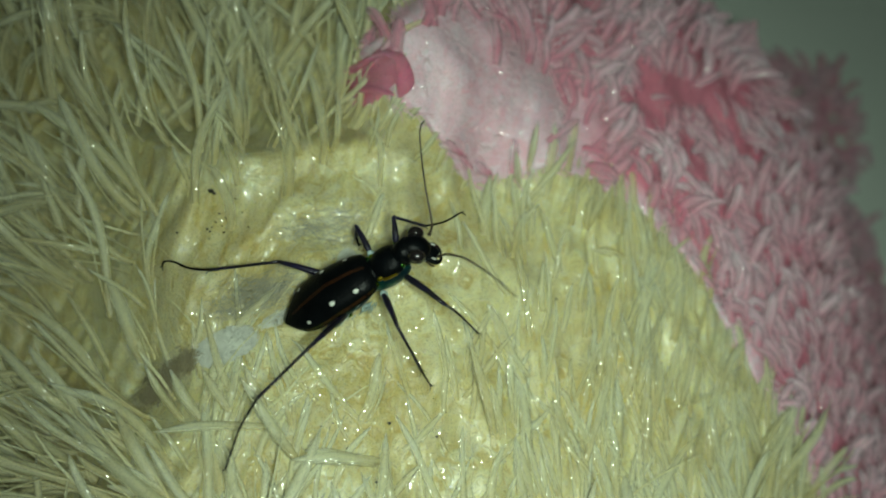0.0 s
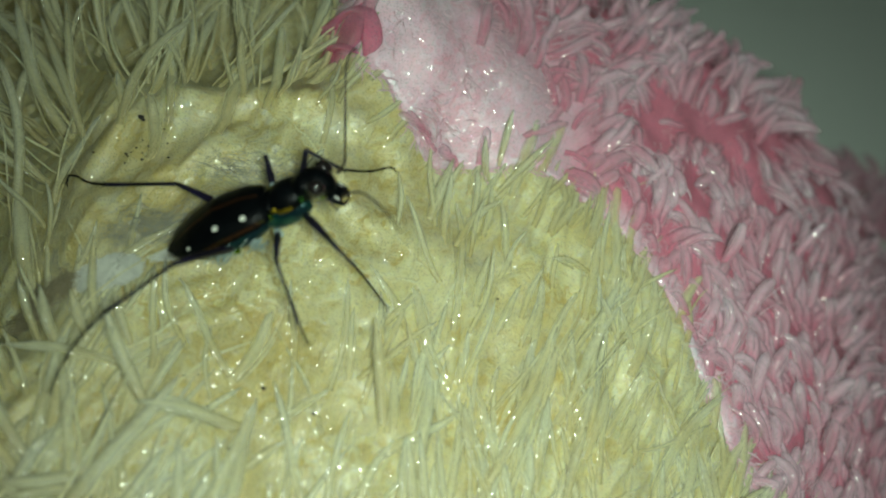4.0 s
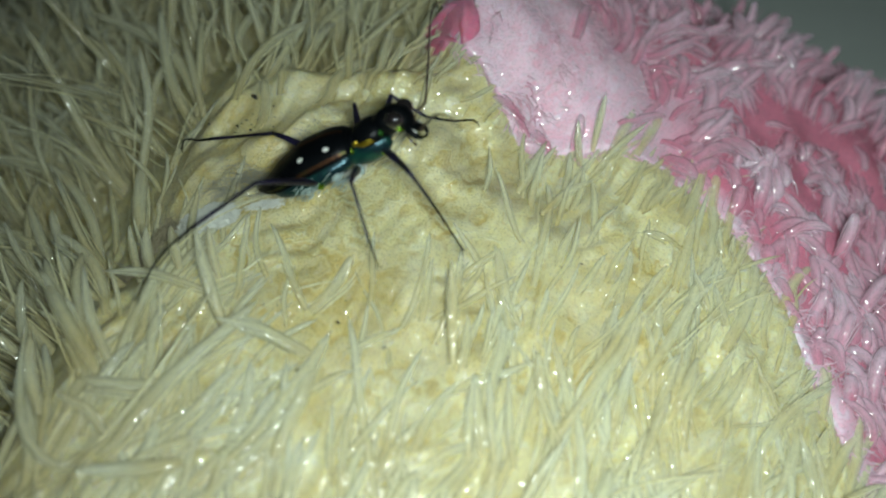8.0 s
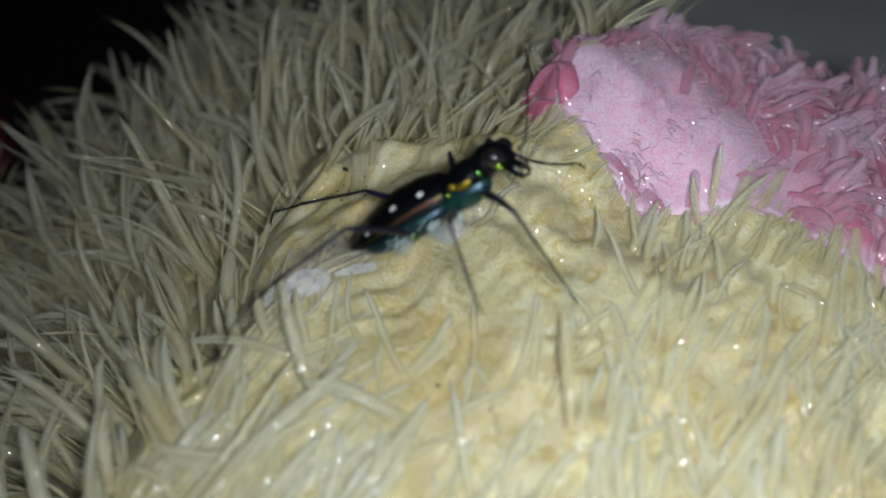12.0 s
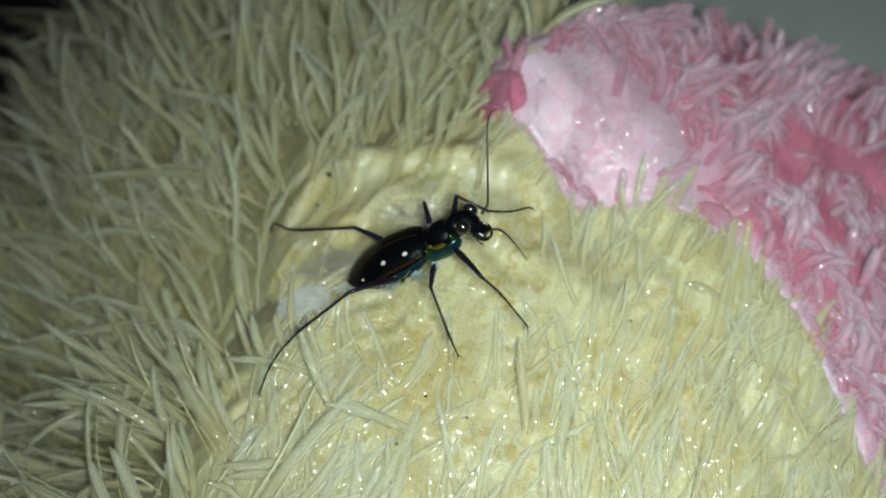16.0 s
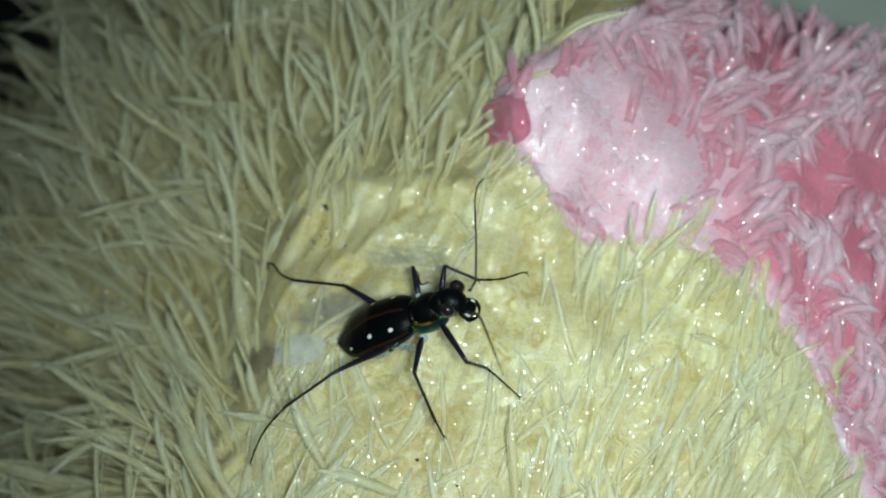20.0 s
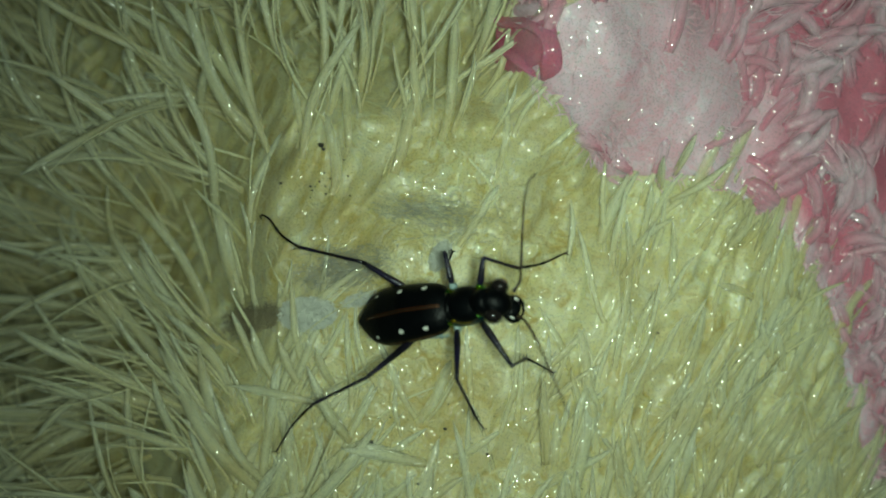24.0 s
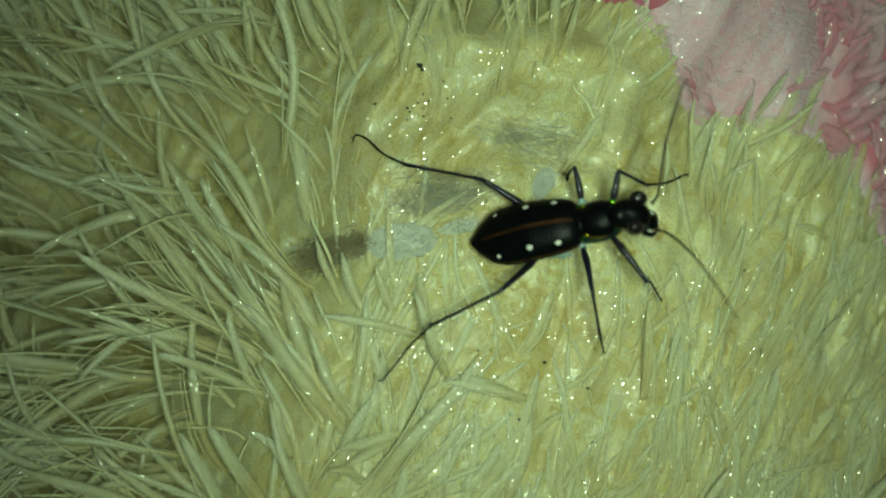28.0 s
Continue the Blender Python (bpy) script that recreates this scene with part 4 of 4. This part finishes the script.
# abdomen under the wing cases, with pale hairy patches
mid = (TAIL + SHOULDER) / 2
part("abdomen", mesh_of("abdomen", *ball(mid - UP * 0.75 + FWD * 0.5, (3.75, 1.8, 1.15), FRAME), BLUE), beetle, "blue-green black abdomen")
for k, s0 in enumerate((0.48, 0.80)):
    for side in (-1, 1):
        at = TAIL + FWD * (s0 * LONG) + LEFT * side * 1.66 - UP * (0.55 + 0.75 * s0)
        rng = np.random.RandomState(40 + k)
        tufts = []
        for _ in range(44):
            root = at + FWD * rng.normal(0, 0.45) + UP * rng.normal(0, 0.32) + LEFT * side * rng.uniform(-0.05, 0.1)
            tip = root - FWD * rng.uniform(0.3, 0.6) + LEFT * side * 0.12 - UP * rng.uniform(0.0, 0.25)
            tufts.append(tube([root, (root + tip) / 2 + LEFT * side * 0.05, tip], [0.05, 0.045, 0.012], 3))
        part("hair_patch", mesh_of("hair_patch", *joined(*tufts), PALE_HAIR), beetle, "short white hairs")

# waist, thorax and head
HEAD = np.array([1.10, 4.25, 9.75])
JAW = np.array([3.95, 4.0, 9.0])
THROAT = SHOULDER + FWD * 2.55 - UP * 0.1
chest_axis = unit(THROAT - SHOULDER)
part("scutellum", mesh_of("scutellum", *ball(SHOULDER + FWD * 0.1 + UP * 0.05, (0.5, 1.1, 0.85), FRAME), BLACK), beetle)
part("pronotum", mesh_of("pronotum", *ball(SHOULDER + FWD * 1.42 + UP * 0.12, (1.42, 1.36, 0.98), FRAME, 12, 20, lambda p: 1 + 0.16 * (1 - p[0] ** 2) ** 2 * 0 + 0.22 * p[0] ** 2 * (1 - p[0] ** 2)), BLACK), beetle, "black waisted pronotum")
for side in (-1, 1):
    for at, size, material, name, label in (
        (SHOULDER + FWD * 0.45 + LEFT * side * 1.08 + UP * 0.30, (0.30, 0.16, 0.24), GOLD, "gold_patch", "copper gold patch"),
        (SHOULDER + FWD * 1.3 + LEFT * side * 1.16 + UP * 0.10, (0.8, 0.22, 0.32), GOLD, "gold_patch", "copper gold rim"),
        (SHOULDER + FWD * 2.35 + LEFT * side * 0.95 + UP * 0.12, (0.26, 0.15, 0.30), GREEN, "green_patch", "metallic green patch"),
        (SHOULDER + FWD * -0.05 + LEFT * side * 1.2 + UP * 0.0, (0.18, 0.16, 0.28), GREEN, "green_patch", "metallic green patch"),
    ):
        part(name, mesh_of(name, *ball(at, size, FRAME, 6, 10), material), beetle, label)
    part("chest_side", mesh_of("chest_side", *ball(SHOULDER + FWD * 0.9 + LEFT * side * 0.68 - UP * 0.75, (1.9, 0.72, 0.95), FRAME), BLUE), beetle, "blue-green chest plate")

HF = unit(JAW + UP * 0.55 - HEAD)
HL = unit(LEFT - HF * (LEFT @ HF))
HU = np.cross(HF, HL)
HFRAME = np.array([HF, HL, HU])
head = part("head", mesh_of("head", *ball(HEAD, (1.25, 1.02, 0.90), HFRAME, 12, 18), BLACK), beetle, "black head with bulging eyes")
part("neck", mesh_of("neck", *tube([SHOULDER + FWD * 2.2 + UP * 0.05, HEAD - HF * 0.3], [0.95, 0.98], 14), BLACK), beetle)
for side in (-1, 1):
    part("eye", mesh_of("eye", *ball(HEAD + HL * side * 1.14 + HF * 0.0 + HU * 0.28, (0.66, 0.55, 0.64), HFRAME, 10, 14), EYE), head, "glossy dark eye")
    part("cheek", mesh_of("cheek", *ball(HEAD + HL * side * 0.95 + HF * 0.38 - HU * 0.28, (0.36, 0.24, 0.24), HFRAME, 6, 10), LIME), head, "metallic green cheek")
    jaw = smooth_line([HEAD + HF * 0.95 + HL * side * 0.55 - HU * 0.30, HEAD + HF * 1.62 + HL * side * 0.80 - HU * 0.42, HEAD + HF * 2.12 + HL * side * 0.55 - HU * 0.5, HEAD + HF * 2.32 + HL * side * -0.12 - HU * (0.52 + 0.08 * side)], 10)
    part("mandible", mesh_of("mandible", *tube(jaw, np.interp(np.linspace(0, 1, 10), [0, 0.3, 1], [0.28, 0.24, 0.05]), 8), BLACK), head, "black curved jaw")
    tooth = [HEAD + HF * 1.75 + HL * side * 0.70 - HU * 0.42, HEAD + HF * 1.85 + HL * side * 0.15 - HU * 0.46]
    part("tooth", mesh_of("tooth", *tube(tooth, [0.11, 0.03], 6), BLACK), head)
    part("jaw_base", mesh_of("jaw_base", *ball(HEAD + HF * 1.38 + HL * side * 0.70 - HU * 0.28, (0.36, 0.16, 0.18), HFRAME, 6, 10), SPOT), head, "ivory jaw base")
    palp = smooth_line([HEAD + HF * 0.9 + HL * side * 0.45 - HU * 0.75, HEAD + HF * 1.5 + HL * side * 0.62 - HU * 1.05, HEAD + HF * 1.9 + HL * side * 0.5 - HU * 1.3], 7)
    part("palp", mesh_of("palp", *tube(palp, [0.07] * 5 + [0.08, 0.05], 6), ANTENNA), head)
part("labrum", mesh_of("labrum", *ball(HEAD + HF * 1.45 - HU * 0.16, (0.55, 0.66, 0.16), HFRAME, 6, 12), BLACK), head, "dark lip plate")


def antenna(points, thick):
    line = smooth_line(points, 34)
    u = np.linspace(0, 1, 34)
    r = thick * np.interp(u, [0, 0.06, 0.4, 1], [1.5, 1.0, 0.9, 0.45]) * (1 + 0.10 * (np.sin(u * 34) > 0.8))
    part("antenna", mesh_of("antenna", *tube(line, r, 6), ANTENNA), beetle, "thin jointed brown antenna")


antenna([(2.2, 5.25, 9.75), (2.45, 5.95, 9.9), (2.42, 6.55, 9.9), (1.85, 9.1, 10.8), (1.25, 11.6, 12.6), (1.25, 12.8, 13.0), (1.6, 13.45, 12.9)], 0.10)
antenna([(2.9, 3.6, 9.7), (3.4, 3.4, 10.7), (4.2, 2.4, 12.6), (5.1, 1.0, 14.2), (6.0, -0.35, 15.3), (6.87, -1.65, 16.0)], 0.10)


def leg(name, hip, knee, ankle, toes, thick, spur=True):
    """Femur, tibia and a jointed foot with two claws."""
    root = part(name, mesh_of("coxa", *ball(np.asarray(hip, float) - UP * 0.12, (0.30, 0.30, 0.44), FRAME, 8, 12), LIME if "front" in name else PALE_HAIR if "middle" in name else GREEN), beetle, "dark metallic leg")
    hip, knee, ankle = (np.asarray(p, float) for p in (hip, knee, ankle))
    u = np.linspace(0, 1, 9)
    bow = np.array([0, 0, 1.0]) * 0.12 * np.linalg.norm(knee - hip) / 3
    line = hip + (knee - hip) * u[:, None] + np.sin(u * np.pi)[:, None] * bow
    part("femur", mesh_of("femur", *tube(line, thick * np.interp(u, [0, 0.25, 0.7, 1], [0.75, 1.15, 0.85, 0.62]), 10), VIOLET), root, "violet-black femur")
    line = knee + (ankle - knee) * u[:, None]
    shin = tube(line, thick * np.interp(u, [0, 0.1, 0.6, 1], [0.6, 0.5, 0.45, 0.55]), 8)
    pieces = [shin]
    way = unit(ankle - knee)
    across = unit(np.cross(way, (0, 0, 1)))
    rng = np.random.RandomState(int(abs(hip[0]) * 1000) % 997)
    if spur:
        for k in (-1, 1):
            pieces.append(tube([ankle - way * 0.05, ankle + way * 0.35 + across * k * 0.3], [0.05, 0.015], 4))
    for _ in range(14):
        at = knee + (ankle - knee) * rng.uniform(0.1, 0.95)
        pieces.append(tube([at, at + way * 0.2 + unit(rng.normal(0, 1, 3)) * 0.26], [0.016, 0.006], 3))
    part("tibia", mesh_of("tibia", *joined(*pieces), VIOLET), root, "slender dark tibia with spines")
    toes = np.asarray([ankle, *toes], float)
    line = smooth_line(toes, 21)
    r = thick * np.interp(np.linspace(0, 1, 21), [0, 1], [0.36, 0.24]) * (1 + 0.35 * (np.arange(21) % 4 == 3))
    foot = [tube(line, r, 6)]
    end, way = toes[-1], unit(toes[-1] - toes[-2])
    across = unit(np.cross(way, (0, 0, 1)))
    for k in (-1, 1):
        foot.append(tube([end, end + way * 0.22 + across * k * 0.16, end + way * 0.3 + across * k * 0.22 - np.array([0, 0, 0.2])], [0.05, 0.04, 0.012], 4))
    part("tarsus", mesh_of("tarsus", *joined(*foot), BLACK), root, "thin jointed foot with claws")


leg("front_leg", (0.45, 2.7, 7.9), (3.33, -0.02, 9.07), (4.6, 0.44, 6.34), [(5.6, 0.1, 5.2), (7.39, -0.58, 3.05)], 0.25)
leg("front_leg", (-0.1, 5.0, 8.3), (-0.35, 7.12, 8.78), (2.38, 6.9, 7.68), [(4.1, 7.6, 7.1), (5.5, 8.6, 6.65), (5.82, 8.73, 6.4)], 0.25)
leg("middle_leg", (-0.95, 1.55, 6.6), (-0.33, -1.78, 9.08), (1.78, -4.54, 6.79), [(2.2, -5.0, 6.3), (2.66, -5.49, 5.8)], 0.24)
leg("middle_leg", (-2.0, 4.6, 7.3), (-3.09, 6.83, 7.37), (-2.9, 6.7, 5.6), [(-2.6, 6.3, 4.7), (-2.4, 7.0, 3.2)], 0.24)
leg("hind_leg", (-3.6, 0.3, 5.4), (-6.64, -3.14, 8.2), (-10.28, -6.42, 5.9), [(-11.4, -8.3, 5.3), (-12.0, -9.9, 4.5), (-12.42, -11.13, 3.35)], 0.25)
leg("hind_leg", (-4.9, 3.4, 4.9), (-8.96, 4.74, 4.5), (-14.31, 4.72, 2.2), [(-16.0, 5.3, 0.9), (-17.4, 6.3, -0.4), (-18.2, 6.5, -1.0), (-18.4, 6.3, -1.7)], 0.25)


# ---- what lies behind the toy ----
def slab(name, x0, x1, y0, y1, top, thick, material, label, category, kind=""):
    v = [(x, y, z) for z in (top - thick, top) for x, y in ((x0, y0), (x1, y0), (x1, y1), (x0, y1))]
    f = [[3, 2, 1, 0], [4, 5, 6, 7], [0, 1, 5, 4], [1, 2, 6, 5], [2, 3, 7, 6], [3, 0, 4, 7]]
    return tagged(new(name, mesh_of(name, v, f, material, smooth=False)), label, category, kind=kind)


def cloth_material(name, colour):
    m = Nodes(name)
    weave = m.noise(1.0, 2.0, m.place((900, 900, 900)))
    cloud = m.noise(14.0, 3.0, m.place())
    shade = m.mix(m.ramp(cloud, (0.3, (0, 0, 0)), (0.7, (1, 1, 1))), tuple(0.9 * v for v in colour), colour)
    m.set(Base_Color=shade, Roughness=0.7, Normal=m.bump(weave, 0.2, 0.0002))
    return m.material


PALE = cloth_material("pale_sheet", (0.80, 0.87, 0.81))
DARK = cloth_material("dark_floor", (0.02, 0.02, 0.02))
slab("floor", -1500, 1500, -1500, 1500, -78, 20, DARK, "dark floor of the unlit room", "floor", "structure")
slab("pale_sheet", -20, 420, -200, 420, -45, 32.9, PALE, "pale grey-green sheet under the toy", "sheet", "structure")


# ---- the torch beside the lens ----
def torch_material():
    m = Nodes("torch_glow")
    m.set(Base_Color=(1, 1, 1, 1), Emission_Color=(0.875, 1.0, 0.96, 1), Emission_Strength=LED_POWER)
    return m.material


def red_plush():
    """A second, red plush thing behind the toy's far rim."""
    rng = np.random.RandomState(51)
    centre, batches = np.array([-140.0, 62.0, -56.0]), []
    core = ball(centre, (16, 16, 16), np.eye(3), 14, 20)
    red = tagged(new("red_plush"), "dark red plush behind the cream toy, mostly hidden", "plush toy")
    part("body", mesh_of("body", *core, RED), red)
    a = rng.normal(0, 1, (900, 3))
    a /= np.linalg.norm(a, axis=1, keepdims=True)
    locks = [tube([centre + 15.5 * n, centre + 18 * n + rng.normal(0, 0.7, 3), centre + 20 * n + rng.normal(0, 1.6, 3)], [0.6, 0.55, 0.12], 5) for n in a if n[2] > -0.4]
    part("pile", mesh_of("pile", *joined(*locks), RED), red, "short red pile", "stuff")


RED = mat_material("red_plush", (0.25, 0.005, 0.03), (0.45, 0.015, 0.06), (0.6, 0.06, 0.12), 0.4, 0)
red_plush()

torch = tagged(new("phone_torch"), "small white phone torch held beside the lens", "torch")
# unseen hood in front of the LED, added to narrow the beam
HOOD = 4.2
ring = np.array([[r * np.cos(a), r * np.sin(a), z] for r, z in ((5.05, 0.0), (5.9, 0.0), (5.9, HOOD + 1), (5.05, HOOD + 1)) for a in np.linspace(0, 2 * np.pi, 25)[:-1]])
quads = [[k * 24 + j, k * 24 + (j + 1) % 24, ((k + 1) % 4) * 24 + (j + 1) % 24, ((k + 1) % 4) * 24 + j] for k in range(4) for j in range(24)]
part("beam_hood", mesh_of("beam_hood", ring, quads, BLACK, smooth=False), torch, "unseen black hood that narrows the torch beam")
disc = np.array([[5.0 * np.cos(a), 5.0 * np.sin(a), HOOD] for a in np.linspace(0, 2 * np.pi, 25)[:-1]])
part("led", mesh_of("led", disc, [list(range(24))[::-1]], torch_material(), smooth=False), torch, "bright white light")
TORCH_OFFSET = pose(5.8 * MM, -1.0 * MM, 4 * MM, 0, -14, 0)


def motions():
    walk(torch, [(t, eye_pose(*row) @ TORCH_OFFSET) for t, *row in PATH])


motions()
